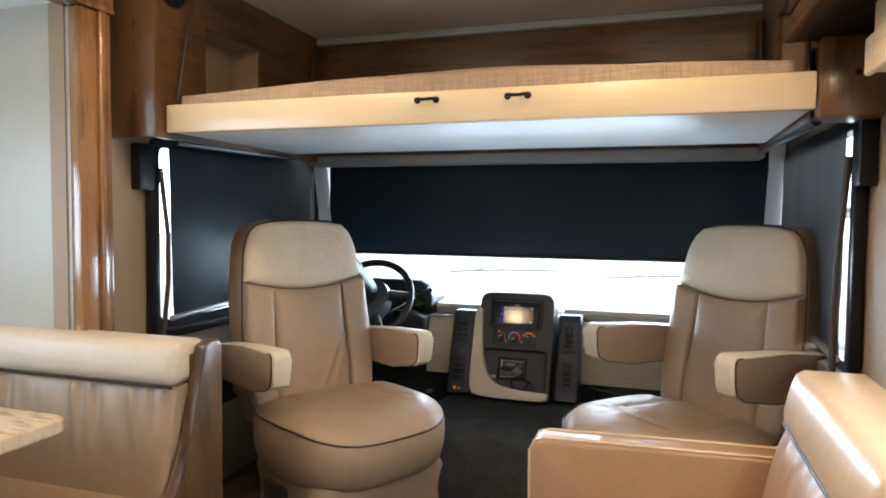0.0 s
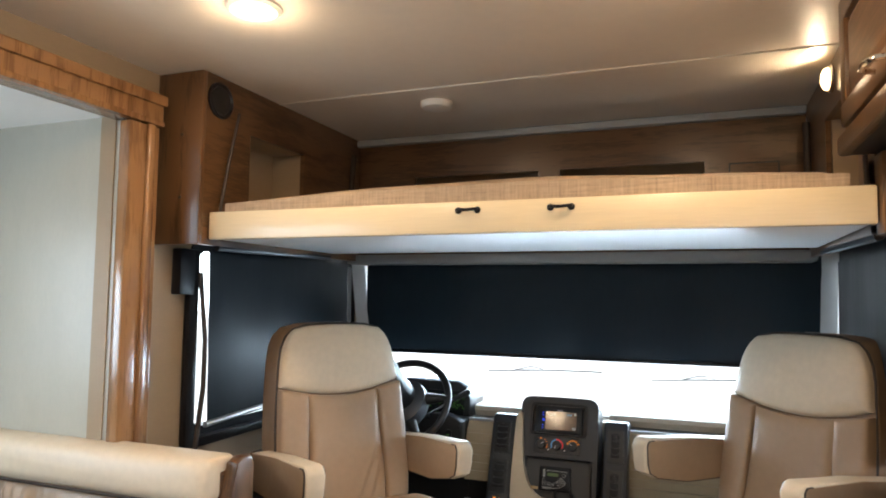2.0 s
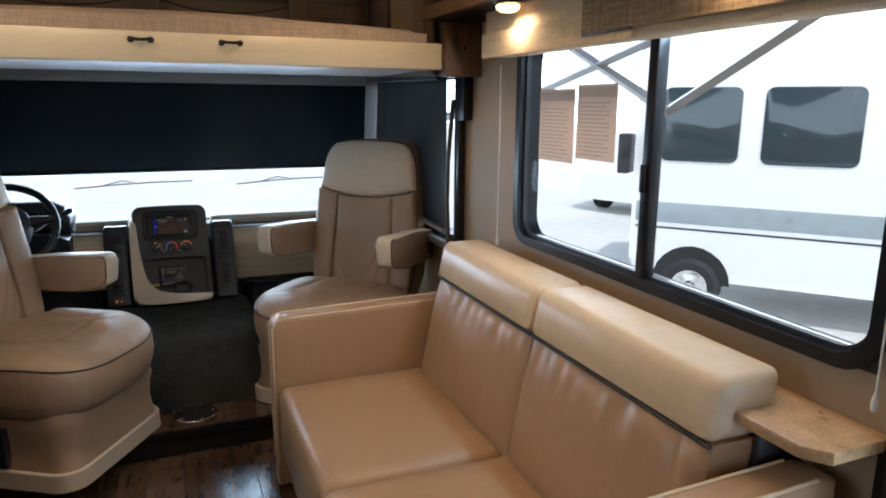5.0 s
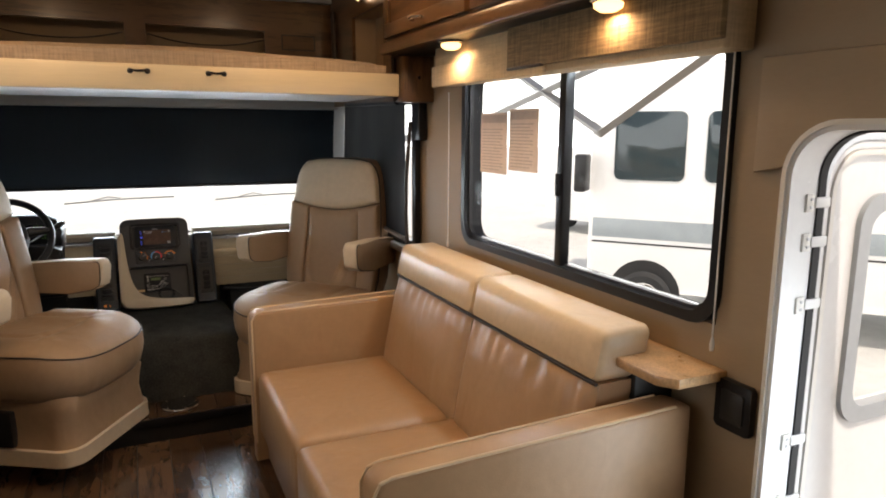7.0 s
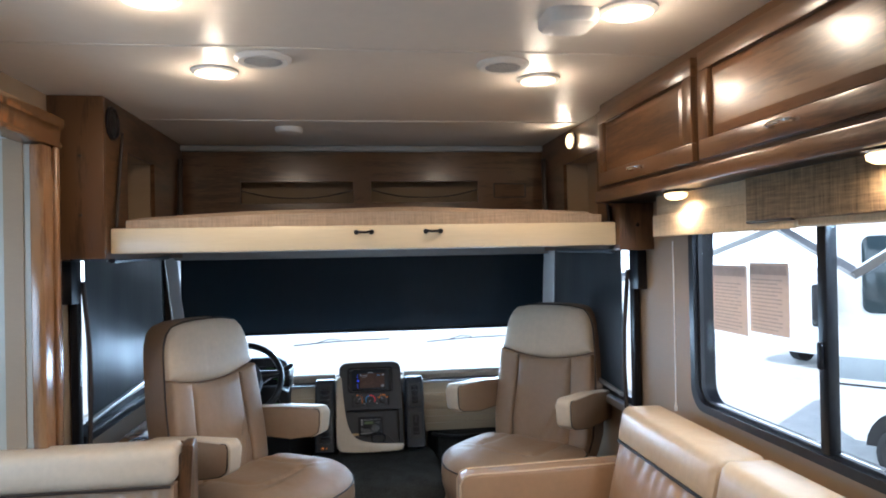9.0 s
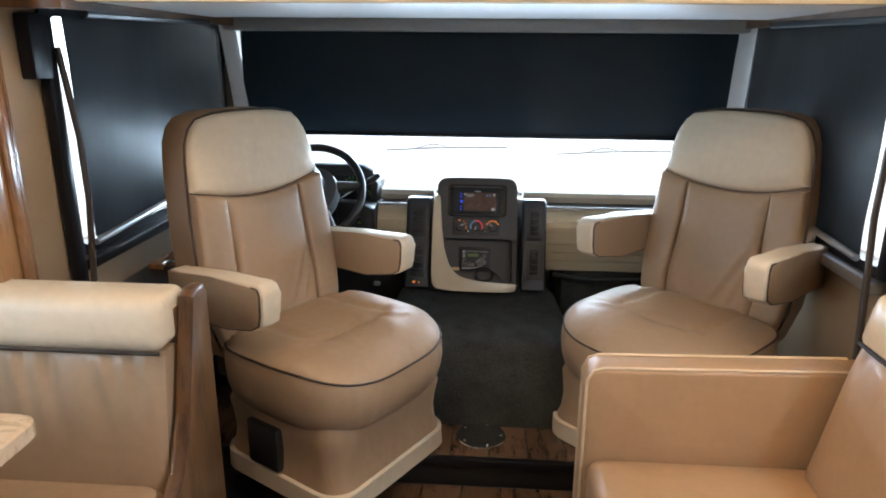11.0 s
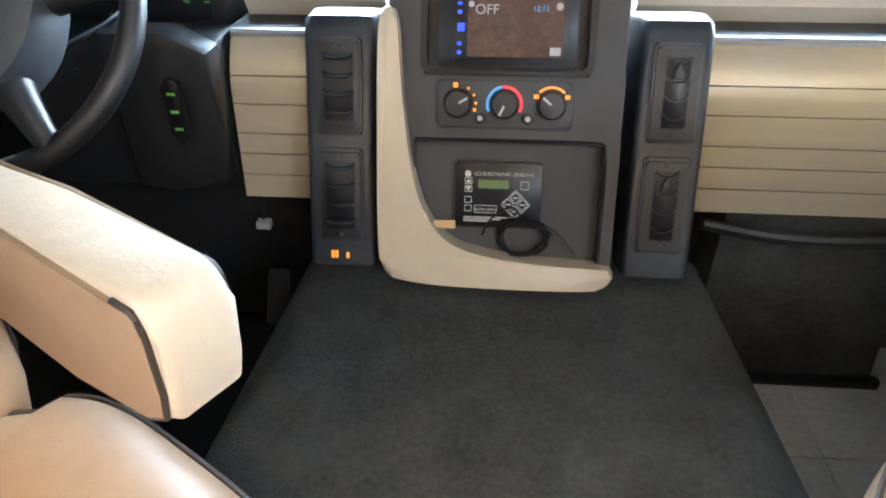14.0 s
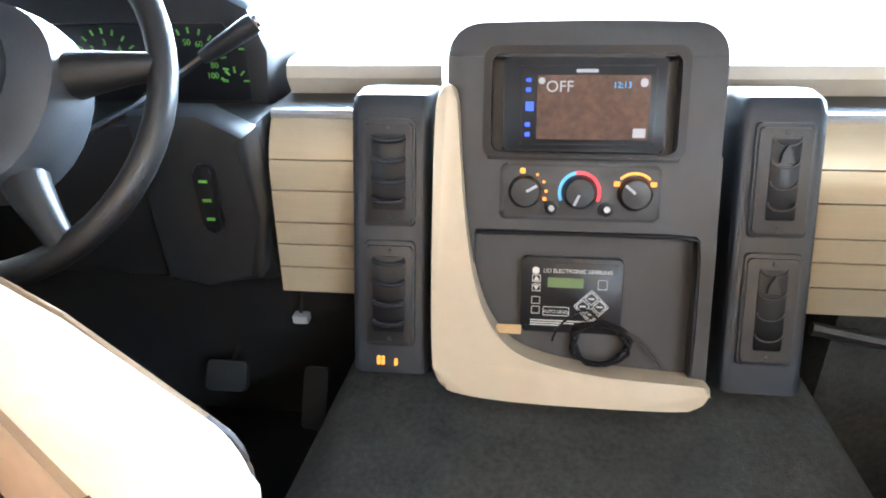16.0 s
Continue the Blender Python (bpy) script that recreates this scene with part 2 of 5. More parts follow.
GREENGLOW = glow("green_dial_glow", (0.12, 0.34, 0.05), 0.03)
ORANGE = glow("orange_backlight", (1.0, 0.30, 0.03), 0.3)
REDGLOW = glow("red_backlight", (0.85, 0.04, 0.05), 0.3)
BLUEGLOW = glow("blue_backlight", (0.03, 0.07, 0.9), 0.5)
SKYBLUE = glow("light_blue_print", (0.10, 0.38, 0.75), 0.15)
SCREENTXT = glow("screen_text", (0.36, 0.36, 0.39), 0.06)
# blotchy brown paints a warm reflection into the display's colour
SCREEN = material("screen_with_painted_reflection", (0.10, 0.055, 0.04), 0.12, var=0.5, scale=14)
NOTICE = material("yellow_notice", (0.75, 0.52, 0.04), 0.5)
CARD = material("cardboard_tag", (0.45, 0.30, 0.14), 0.7)


def glass_material():
    m = bpy.data.materials.new("clear_glass")
    m.use_nodes = True
    p = m.node_tree.nodes["Principled BSDF"]
    p.inputs["Transmission Weight"].default_value = 1.0
    p.inputs["Roughness"].default_value = 0.0
    p.inputs["IOR"].default_value = 1.05
    p.inputs["Base Color"].default_value = (0.97, 0.99, 0.98, 1)
    return m


GLASS = glass_material()


# ---------------- mesh helpers ----------------
def finish(name, bm, mat, parent=None, smooth=True, at=None):
    bmesh.ops.recalc_face_normals(bm, faces=bm.faces[:])
    me = bpy.data.meshes.new(name)
    bm.to_mesh(me)
    bm.free()
    for m in (mat if isinstance(mat, (list, tuple)) else [mat]):
        me.materials.append(m)
    if smooth:
        me.shade_smooth()
        me.set_sharp_from_angle(angle=radians(38))
    ob = new(name, me)
    if at is not None:
        ob.matrix_world = at
    if parent is not None:
        ob.parent = parent
    return ob


def add_box(bm, b, bevel=0.0, seg=2, mi=0):
    x0, x1, y0, y1, z0, z1 = b
    r = bmesh.ops.create_cube(bm, size=1, matrix=Matrix.Translation(((x0 + x1) / 2, (y0 + y1) / 2, (z0 + z1) / 2)) @ Matrix.Diagonal((abs(x1 - x0), abs(y1 - y0), abs(z1 - z0), 1)))
    fs = {f for v in r["verts"] for f in v.link_faces}
    for f in fs:
        f.material_index = mi
    if bevel:
        es = list({e for v in r["verts"] for e in v.link_edges})
        bmesh.ops.bevel(bm, geom=es, offset=bevel, segments=seg, profile=0.5, affect="EDGES")


def box(name, b, mat, bevel=0.004, parent=None, seg=2):
    bm = bmesh.new()
    add_box(bm, b, bevel, seg)
    return finish(name, bm, mat, parent)


def boxes(name, bs, mat, bevel=0.0, parent=None):
    bm = bmesh.new()
    for b in bs:
        add_box(bm, b, bevel)
    return finish(name, bm, mat, parent)


def plane_axes(axis):
    return {"x": (Vector((0, 1, 0)), Vector((0, 0, 1)), Vector((1, 0, 0))), "y": (Vector((1, 0, 0)), Vector((0, 0, 1)), Vector((0, 1, 0))),
            "z": (Vector((1, 0, 0)), Vector((0, 1, 0)), Vector((0, 0, 1)))}[axis]


def prism(name, pts, axis, a0, a1, mat, bevel=0.0, parent=None, seg=2):
    u, v, w = plane_axes(axis)
    bm = bmesh.new()
    lo = [bm.verts.new(u * p[0] + v * p[1] + w * a0) for p in pts]
    hi = [bm.verts.new(u * p[0] + v * p[1] + w * a1) for p in pts]
    k = len(pts)
    bm.faces.new(lo)
    bm.faces.new(hi[::-1])
    for i in range(k):
        bm.faces.new((lo[i], hi[i], hi[(i + 1) % k], lo[(i + 1) % k]))
    if bevel:
        rim = [e for e in bm.edges if (e.verts[0] in lo and e.verts[1] in lo) or (e.verts[0] in hi and e.verts[1] in hi)]
        bmesh.ops.bevel(bm, geom=rim, offset=bevel, segments=seg, profile=0.5, affect="EDGES")
    return finish(name, bm, mat, parent)


def rings(name, pts, axis, levels, mat, parent=None, warp=None, centre=None):
    """Rings of one outline, inset by metres and set at heights along an axis: a padded body. levels: (inset, height)."""
    u, v, w = plane_axes(axis)
    k = len(pts)
    cx = sum(p[0] for p in pts) / k if centre is None else centre[0]
    cy = sum(p[1] for p in pts) / k if centre is None else centre[1]
    hx = max(abs(p[0] - cx) for p in pts)
    hy = max(abs(p[1] - cy) for p in pts)
    bm = bmesh.new()
    loops = []
    for ins, h in levels:
        sx, sy = max(0.02, 1 - ins / hx), max(0.02, 1 - ins / hy)
        row = []
        for p in pts:
            q = u * (cx + (p[0] - cx) * sx) + v * (cy + (p[1] - cy) * sy) + w * h
            row.append(bm.verts.new(warp(q) if warp else q))
        loops.append(row)
    for a, b in zip(loops, loops[1:]):
        for i in range(k):
            bm.faces.new((a[i], a[(i + 1) % k], b[(i + 1) % k], b[i]))
    bm.faces.new(loops[0])
    bm.faces.new(loops[-1])
    return finish(name, bm, mat, parent)


def rrect(x0, x1, y0, y1, r, n=5):
    pts = []
    for cx, cy, a in ((x1 - r, y1 - r, 0), (x0 + r, y1 - r, 90), (x0 + r, y0 + r, 180), (x1 - r, y0 + r, 270)):
        for i in range(n + 1):
            t = radians(a + 90 * i / n)
            pts.append((cx + r * math.cos(t), cy + r * math.sin(t)))
    return pts


def frame_ring(name, outer, inner, axis, a0, a1, mat, parent=None, bevel=0.0):
    """A frame between two outlines of equal count."""
    u, v, w = plane_axes(axis)
    bm = bmesh.new()
    def row(pts, a):
        return [bm.verts.new(u * p[0] + v * p[1] + w * a) for p in pts]
    rs = [row(outer, a0), row(outer, a1), row(inner, a1), row(inner, a0)]
    k = len(outer)
    for a, b in zip(rs, rs[1:] + rs[:1]):
        for i in range(k):
            bm.faces.new((a[i], a[(i + 1) % k], b[(i + 1) % k], b[i]))
    return finish(name, bm, mat, parent)


def tube(name, pts, r, mat, parent=None, closed=False, n=8, smooth_path=0):
    P = [Vector(p) for p in pts]
    for _ in range(smooth_path):
        Q = []
        k = len(P)
        for i in range(k if closed else k - 1):
            a, b = P[i], P[(i + 1) % k]
            Q += [a * 0.75 + b * 0.25, a * 0.25 + b * 0.75]
        P = Q if closed else [P[0]] + Q + [P[-1]]
    bm = bmesh.new()
    k = len(P)
    rows = []
    up = Vector((0.13, 0.31, 0.94)).normalized()
    for i in range(k):
        if closed:
            d = P[(i + 1) % k] - P[i - 1]
        else:
            d = P[min(i + 1, k - 1)] - P[max(i - 1, 0)]
        d.normalize()
        s = d.cross(up)
        if s.length < 0.05:
            s = d.cross(Vector((1, 0, 0)))
        s.normalize()
        t = s.cross(d)
        rad = r[i] if isinstance(r, list) else r
        rows.append([bm.verts.new(P[i] + rad * (s * math.cos(2 * math.pi * j / n) + t * math.sin(2 * math.pi * j / n))) for j in range(n)])
    for i in range(k if closed else k - 1):
        a, b = rows[i], rows[(i + 1) % k]
        for j in range(n):
            bm.faces.new((a[j], a[(j + 1) % n], b[(j + 1) % n], b[j]))
    if not closed:
        bm.faces.new(rows[0])
        bm.faces.new(rows[-1])
    return finish(name, bm, mat, parent)


def lathe(name, prof, mat, parent=None, at=None, n=24):
    """Turned about local z. prof: (radius, z)."""
    bm = bmesh.new()
    rows = [[bm.verts.new((r * math.cos(2 * math.pi * i / n), r * math.sin(2 * math.pi * i / n), z)) for i in range(n)] for r, z in prof]
    for a, b in zip(rows, rows[1:]):
        for i in range(n):
            bm.faces.new((a[i], a[(i + 1) % n], b[(i + 1) % n], b[i]))
    if len(prof) == 2:
        pass
    elif abs(prof[0][0] - prof[-1][0]) < 1e-6:
        for i in range(n):
            bm.faces.new((rows[-1][i], rows[-1][(i + 1) % n], rows[0][(i + 1) % n], rows[0][i]))
    else:
        bm.faces.new(rows[0])
        bm.faces.new(rows[-1])
    ob = finish(name, bm, mat)
    if at is not None:
        ob.matrix_basis = at
    if parent is not None:
        ob.parent = parent
    return ob


def empty(name, m, label, category, group=""):
    ob = new(name)
    ob.empty_display_size = 0.1
    ob.matrix_world = m
    return tagged(ob, label, category, group)


def lettering(name, text, size, m, mat, parent=None, align="LEFT"):
    c = bpy.data.curves.new(name, "FONT")
    c.body, c.size, c.align_x, c.extrude = text, size, align, 0.0004
    tmp = bpy.data.objects.new(name, c)
    scene.collection.objects.link(tmp)
    bpy.context.view_layer.update()
    me = bpy.data.meshes.new_from_object(tmp.evaluated_get(bpy.context.evaluated_depsgraph_get()))
    bpy.data.objects.remove(tmp)
    bpy.data.curves.remove(c)
    me.materials.clear()
    me.materials.append(mat)
    ob = new(name, me)
    ob.matrix_basis = m
    if parent is not None:
        ob.parent = parent
    return ob


def structure(ob, label=""):
    return tagged(ob, label, kind="structure")


def folded_panel(name, low, high, left, right, place, puff, folds, depth, mat, parent, nu=44, nv=30):
    """A stuffed panel: a fine sheet with a swelling, sunk edges and creases, closed behind. place(u, v, out) gives the point."""
    bm = bmesh.new()
    g = []
    for j in range(nv + 1):
        b = j / nv
        row = []
        for i in range(nu + 1):
            a = i / nu
            v0 = low + (high - low) * b
            u = left(v0) + (right(v0) - left(v0)) * a
            v = v0 if not callable(folds[1]) else v0 + (folds[1](u) - high) * b
            e = min(a, 1 - a) * (right(v0) - left(v0))
            f = min(b, 1 - b) * (high - low)
            edge = (1 - math.exp(-e / 0.012)) * (1 - math.exp(-f / 0.012))
            swell = puff * (math.sin(math.pi * a) * math.sin(math.pi * b)) ** 0.6
            row.append(bm.verts.new(place(u, v, 0.014 * edge + swell + edge * folds[0](u, v))))
        g.append(row)
    for j in range(nv):
        for i in range(nu):
            bm.faces.new((g[j][i], g[j][i + 1], g[j + 1][i + 1], g[j + 1][i]))
    rim = g[0] + [r[-1] for r in g[1:]] + g[-1][-2::-1] + [r[0] for r in g[-2:0:-1]]
    back = place(0, 0, -depth) - place(0, 0, 0)
    low_rim = [bm.verts.new(v.co + back) for v in rim]
    k = len(rim)
    for i in range(k):
        bm.faces.new((rim[i], low_rim[i], low_rim[(i + 1) % k], rim[(i + 1) % k]))
    bm.faces.new(low_rim)
    return finish(name, bm, mat, parent)


def crease(u, v, a, b, width, amount):
    """A pinched fold along the line from a to b: a furrow with a ridge beside it."""
    du, dv = b[0] - a[0], b[1] - a[1]
    n2 = du * du + dv * dv
    t = ((u - a[0]) * du + (v - a[1]) * dv) / n2
    d = ((u - a[0]) * dv - (v - a[1]) * du) / math.sqrt(n2)
    fade = max(0.0, min(1.0, 4 * t + 0.4, 3 * (1 - t) + 0.3)) if -0.1 < t < 1.1 else 0.0
    return fade * amount * (math.exp(-((d - width) / width) ** 2) - math.exp(-(d / width) ** 2))


def gathers(u, v, top, seed, rate, amount, reach):
    """Small pleats that hang from a seam and die out below it."""
    fall = max(0.0, 1 - (top - v) / (reach * (0.6 + 0.8 * noise.noise((u * 6, seed, 3.1)) ** 2 + 0.3 * noise.noise((u * 11, seed, 0)))))
    return amount * fall ** 1.3 * (noise.noise((u * rate + (top - v) * 2.0, seed, (top - v) * 1.5)) - 0.15)

# ---------------- shell of the coach ----------------
REAR, FRONT, XL, XR, SLX = -2.6, 3.46, -1.14, 1.10, -1.92
structure(boxes("wall_right", [
    (XR, XR + 0.06, 0.186, 0.342, -0.4, CEIL), (XR, XR + 0.06, 0.342, 1.628, -0.4, 0.953), (XR, XR + 0.06, 0.342, 1.628, 1.613, CEIL),
    (XR, XR + 0.06, 1.628, 2.10, -0.4, CEIL), (XR, XR + 0.06, 2.10, 3.30, -0.4, 0.86), (XR, XR + 0.06, 2.10, 3.30, 1.52, CEIL),
    (XR, XR + 0.06, 3.30, 3.50, -0.4, CEIL), (XR, XR + 0.06, -0.50, 0.186, 1.40, CEIL), (XR, XR + 0.06, REAR, -0.50, -0.4, CEIL)], WALL),
    "tan vinyl-covered side wall with window and entry door")
structure(boxes("wall_left", [
    (XL - 0.06, XL, 1.74, 2.10, -0.4, CEIL), (XL - 0.06, XL, 2.10, 3.30, -0.4, 0.86), (XL - 0.06, XL, 2.10, 3.30, 1.52, CEIL),
    (XL - 0.06, XL, 3.30, 3.50, -0.4, CEIL), (XL - 0.06, XL, REAR, 1.74, 1.985, CEIL)], WALL), "tan vinyl-covered wall beside the slide-out")
structure(boxes("wall_slide", [
    (SLX, -1.118, 1.745, 1.771, FLOOR, 1.884), (SLX, XL - 0.001, 1.745, 1.775, 1.884, 1.90), (SLX - 0.05, SLX, REAR, 0.2, FLOOR, 1.9), (SLX - 0.05, SLX, 0.2, 1.2, FLOOR, 1.0),
    (SLX - 0.05, SLX, 0.2, 1.2, 1.6, 1.9), (SLX - 0.05, SLX, 1.2, 1.775, FLOOR, 1.9)], WALL_LIGHT), "pale greenish-grey slide-out end wall")
structure(box("ceiling_slide", (SLX, XL, REAR, 1.775, 1.90, 1.94), BUNKBELOW, 0), "white ceiling panel inside the slide-out")
# out of view: added to close the shell and keep the sun out
structure(boxes("wall_rear", [(SLX, XR + 0.06, REAR - 0.06, REAR, -0.4, CEIL)], WALL), "unseen tan wall added to close the rear")
structure(boxes("wall_front", [
    (XL, XR, FRONT, FRONT + 0.06, -0.4, 0.78), (XL, XR, FRONT, FRONT + 0.06, 1.58, CEIL),
    (XL, -1.04, FRONT, FRONT + 0.06, 0.80, 1.58), (1.04, XR, FRONT, FRONT + 0.06, 0.80, 1.58)], WALL), "front cap around the windshield")
bm = bmesh.new()
add_box(bm, (SLX, XR + 0.06, REAR, FRONT + 0.06, CEIL, CEIL + 0.05))
for y in (-0.9, 0.20, 1.32, 2.34):
    add_box(bm, (XL, XR, y - 0.006, y + 0.006, CEIL - 0.004, CEIL), 0.0015, 1, 1)
structure(finish("ceiling", bm, [CEILING, SEAM]), "smooth off-white ceiling with thin seam strips")
structure(box("floor", (SLX, XR, REAR, 2.25, FLOOR - 0.1, FLOOR - 0.008), BLACK, 0), "dark wood-plank vinyl floor with a glossy finish")
floor = bpy.data.objects["floor"]
structure(box("cab_platform", (XL, XR, 2.25, FRONT, FLOOR - 0.1, CAB - 0.008), BLACK, 0.004), "raised cab step with dark wood-plank top")
platform = bpy.data.objects["cab_platform"]
structure(box("step_nosing", (XL, XR, 2.235, 2.262, CAB - 0.03, CAB + 0.003), BLACKSATIN, 0.006), "black edge strip along the cab step")
cab_floor = structure(box("cab_floor", (0.30, 1.08, 2.66, 3.44, CAB - 0.004, CAB + 0.001), GREYSTRIPE, 0), "dark slate tiled floor in the cab footwell")
for ix in range(3):
    for iy in range(3):
        box("tile", (0.302 + ix * 0.26, 0.558 + ix * 0.26, 2.662 + iy * 0.26, 2.918 + iy * 0.26, CAB - 0.002, CAB + 0.004), SLATE, 0.0015, cab_floor)

# slide-out opening trim
for nm, b in (("trim_jamb", (-1.12, -1.075, 1.735, 1.86, FLOOR, 1.884)), ("trim_header", (XL - 0.01, -1.075, REAR, 1.875, 1.885, 1.985))):
    o = structure(box(nm, b, TRIMWOOD, 0.008), "stained wood moulding round the slide-out opening")
structure(box("trim_jamb_ridge", (-1.079, -1.06, 1.80, 1.832, FLOOR, 1.885), TRIMWOOD, 0.009, seg=3), "raised rib on the slide-out moulding")
structure(box("trim_header_ridge", (-1.079, -1.064, REAR, 1.88, 1.955, 1.992), TRIMWOOD, 0.006), "raised rib on the slide-out moulding")
structure(box("trim_header_bead", (-1.079, -1.066, REAR, 1.87, 1.886, 1.905), TRIMWOOD, 0.005), "raised bead on the slide-out moulding")

# ---------------- side window, valance, shelf ----------------
win = structure(frame_ring("window_1", rrect(0.332, 1.637, 0.945, 1.622, 0.08), rrect(0.360, 1.609, 0.972, 1.595, 0.066), "x", 1.086, 1.165, BLACKSATIN), "black-framed sliding side window")
frame_ring("inner_gasket", rrect(0.358, 1.611, 0.970, 1.597, 0.066), rrect(0.368, 1.60, 0.981, 1.587, 0.06), "x", 1.104, 1.12, BLACK, win)
box("mullion", (1.088, 1.122, 0.948, 0.982, 0.975, 1.594), BLACKSATIN, 0.004, win)
box("latch", (1.076, 1.09, 0.958, 0.974, 1.19, 1.26), BLACKSATIN, 0.004, win)
pane = box("pane", (1.112, 1.116, 0.37, 1.595, 0.985, 1.585), GLASS, 0, win)
pane.visible_shadow = False

val = empty("window_valance", pose(0, 0, 0), "tan fabric window valance with a textured upper band", "valance")
boxes("backboard", [(1.0, 1.09, 0.29, 1.70, 1.552, 1.70)], VALBOARD, 0.006, val)
box("lower_board", (0.985, 1.0, 0.92, 1.70, 1.546, 1.622), VALBOARD, 0.005, val)
prism("textured_band", [(0.278, 1.568), (1.115, 1.570), (1.115, 1.70), (0.278, 1.70)], "x", 0.979, 0.999, VALFABRIC, 0.008, val)
box("band_lip", (0.977, 0.998, 0.92, 1.11, 1.566, 1.574), PIPING, 0.003, val)

shelf = empty("window_shelf", pose(0, 0, 0), "speckled tan laminate ledge with two cup holders behind the sofa", "shelf")
prism("top", [(1.10, 0.30), (1.10, 1.86), (0.93, 1.86), (0.93, 0.34), (0.96, 0.30)], "z", 0.835, 0.86, SHELFTOP, 0.005, shelf)
for y in (0.80, 1.0):
    lathe("cup_holder", [(0.012, 0.004), (0.03, 0.004), (0.036, 0.003), (0.042, 0.006), (0.044, 0.0)], BLACK, shelf, pose(1.0, y, 0.8605))
structure(box("shelf_base", (0.98, 1.099, 0.46, 1.86, FLOOR, 0.834), BLACK, 0.004), "dark box under the window ledge")
outlet = empty("wall_outlet", pose(1.098, 0.262, 0.79), "black square outlet box on the wall", "outlet")
prism("plate", rrect(-0.048, 0.048, -0.056, 0.056, 0.008), "x", -0.018, 0.0, BLACKSATIN, 0.004, outlet)
prism("socket", rrect(-0.03, 0.03, -0.036, 0.036, 0.006), "x", -0.022, -0.016, BLACK, 0.002, outlet)

for y, top, low in ((1.72, 1.53, 0.94), (0.322, 1.55, 0.93)):
    cord = tagged(new("pull_cord"), "thin white pull cord hanging by the window", "cord", "window pull cords")
    tube("string", [(1.07, y, top), (1.072, y + 0.002, 1.3), (1.07, y, low)], 0.0022, WHITEPLASTIC, cord, n=6)
    tube("toggle", [(1.07, y, low + 0.004), (1.07, y, low - 0.012), (1.07, y, low - 0.026)], [0.003, 0.006, 0.005], WHITEPLASTIC, cord)

# ---------------- entry door ----------------
door = structure(empty("door_1", pose(0, 0, 0), "white entry door with a grey-edged window, swung open outside", "door"))


def door_outline(g):
    return rrect(-0.53 + g, 0.192 - g, -0.38 + g, 1.412 - g, 0.112 - g, 8)


frame_ring("trim_ring", door_outline(0.0), door_outline(0.010), "x", 1.078, 1.101, WHITEPLASTIC, door)
frame_ring("jamb", door_outline(0.008), door_outline(0.020), "x", 1.083, 1.162, WHITE, door)
frame_ring("weather_seal", door_outline(0.012), door_outline(0.024), "x", 1.162, 1.182, RUBBER, door)
LEAF_Y = 0.190
for g, y0 in ((0.0, 0.004), (0.016, 0.0), (0.032, 0.003)):
    frame_ring("edge_rail", rrect(1.192 + g, 1.822 - g, -0.34 + g, 1.385 - g, 0.12 - g, 8), rrect(1.204 + g, 1.81 - g, -0.328 + g, 1.373 - g, 0.108 - g, 8), "y", LEAF_Y - y0 - 0.004, LEAF_Y + 0.008, (ALU, WHITE, WHITEPLASTIC)[int(g / 0.016)], door)
frame_ring("leaf", rrect(1.194, 1.82, -0.338, 1.383, 0.118, 8), rrect(1.355, 1.67, 0.765, 1.225, 0.05, 8), "y", LEAF_Y + 0.002, LEAF_Y + 0.036, WHITE, door)
frame_ring("window_gasket", rrect(1.322, 1.703, 0.732, 1.258, 0.07, 8), rrect(1.36, 1.665, 0.77, 1.22, 0.046, 8), "y", LEAF_Y - 0.010, LEAF_Y + 0.02, POSTGREY, door)
dp = box("pane", (1.352, 1.673, LEAF_Y + 0.014, LEAF_Y + 0.018, 0.762, 1.228), GLASS, 0, door)
dp.visible_shadow = False
box("leaf_tray", (1.29, 1.74, LEAF_Y - 0.03, LEAF_Y + 0.004, 0.42, 0.455), WHITE, 0.006, door)
box("notice", (1.48, 1.55, LEAF_Y - 0.004, LEAF_Y + 0.001, 0.34, 0.40), NOTICE, 0.001, door)
for z in (-0.10, 0.18, 0.58, 0.72, 1.02, 1.15, 1.23):
    plate = box("hinge", (1.128, 1.152, 0.167, 0.174, z, z + 0.036), WHITEPLASTIC, 0.003, door)
    box("hinge_knuckle", (1.150, 1.196, 0.164, 0.172, z + 0.008, z + 0.030), WHITE, 0.003, plate)
    for dz in (0.010, 0.026):
        lathe("screw", [(0.0035, 0), (0.0035, 0.002), (0.001, 0.0025)], ALU, plate, pose(1.140, 0.1668, z + dz, 90), 8)
ARCH = [q for q in door_outline(0.006) if q[1] > 1.30]
structure(prism("door_valance", [(-0.60, 1.30), (-0.60, 1.535), (0.262, 1.535), (0.262, 1.306)] + ARCH, "x", 1.080, 1.099, WALL, 0.004), "tan padded panel above the entry door")

ext = empty("fire_extinguisher", pose(1.045, 0.222, 0.24), "small white fire extinguisher with a black lever, clipped to the wall", "fire extinguisher")
lathe("bottle", [(0.002, 0.0), (0.033, 0.0), (0.037, 0.006), (0.037, 0.255), (0.033, 0.28), (0.016, 0.298), (0.014, 0.31)], WHITE, ext)
lathe("collar", [(0.019, 0.306), (0.019, 0.326), (0.012, 0.332), (0.002, 0.332)], CARRED, ext)
prism("lever", [(-0.045, 0.335), (0.03, 0.328), (0.034, 0.340), (-0.02, 0.352), (-0.06, 0.356)], "y", -0.010, 0.010, BLACKSATIN, 0.002, ext)
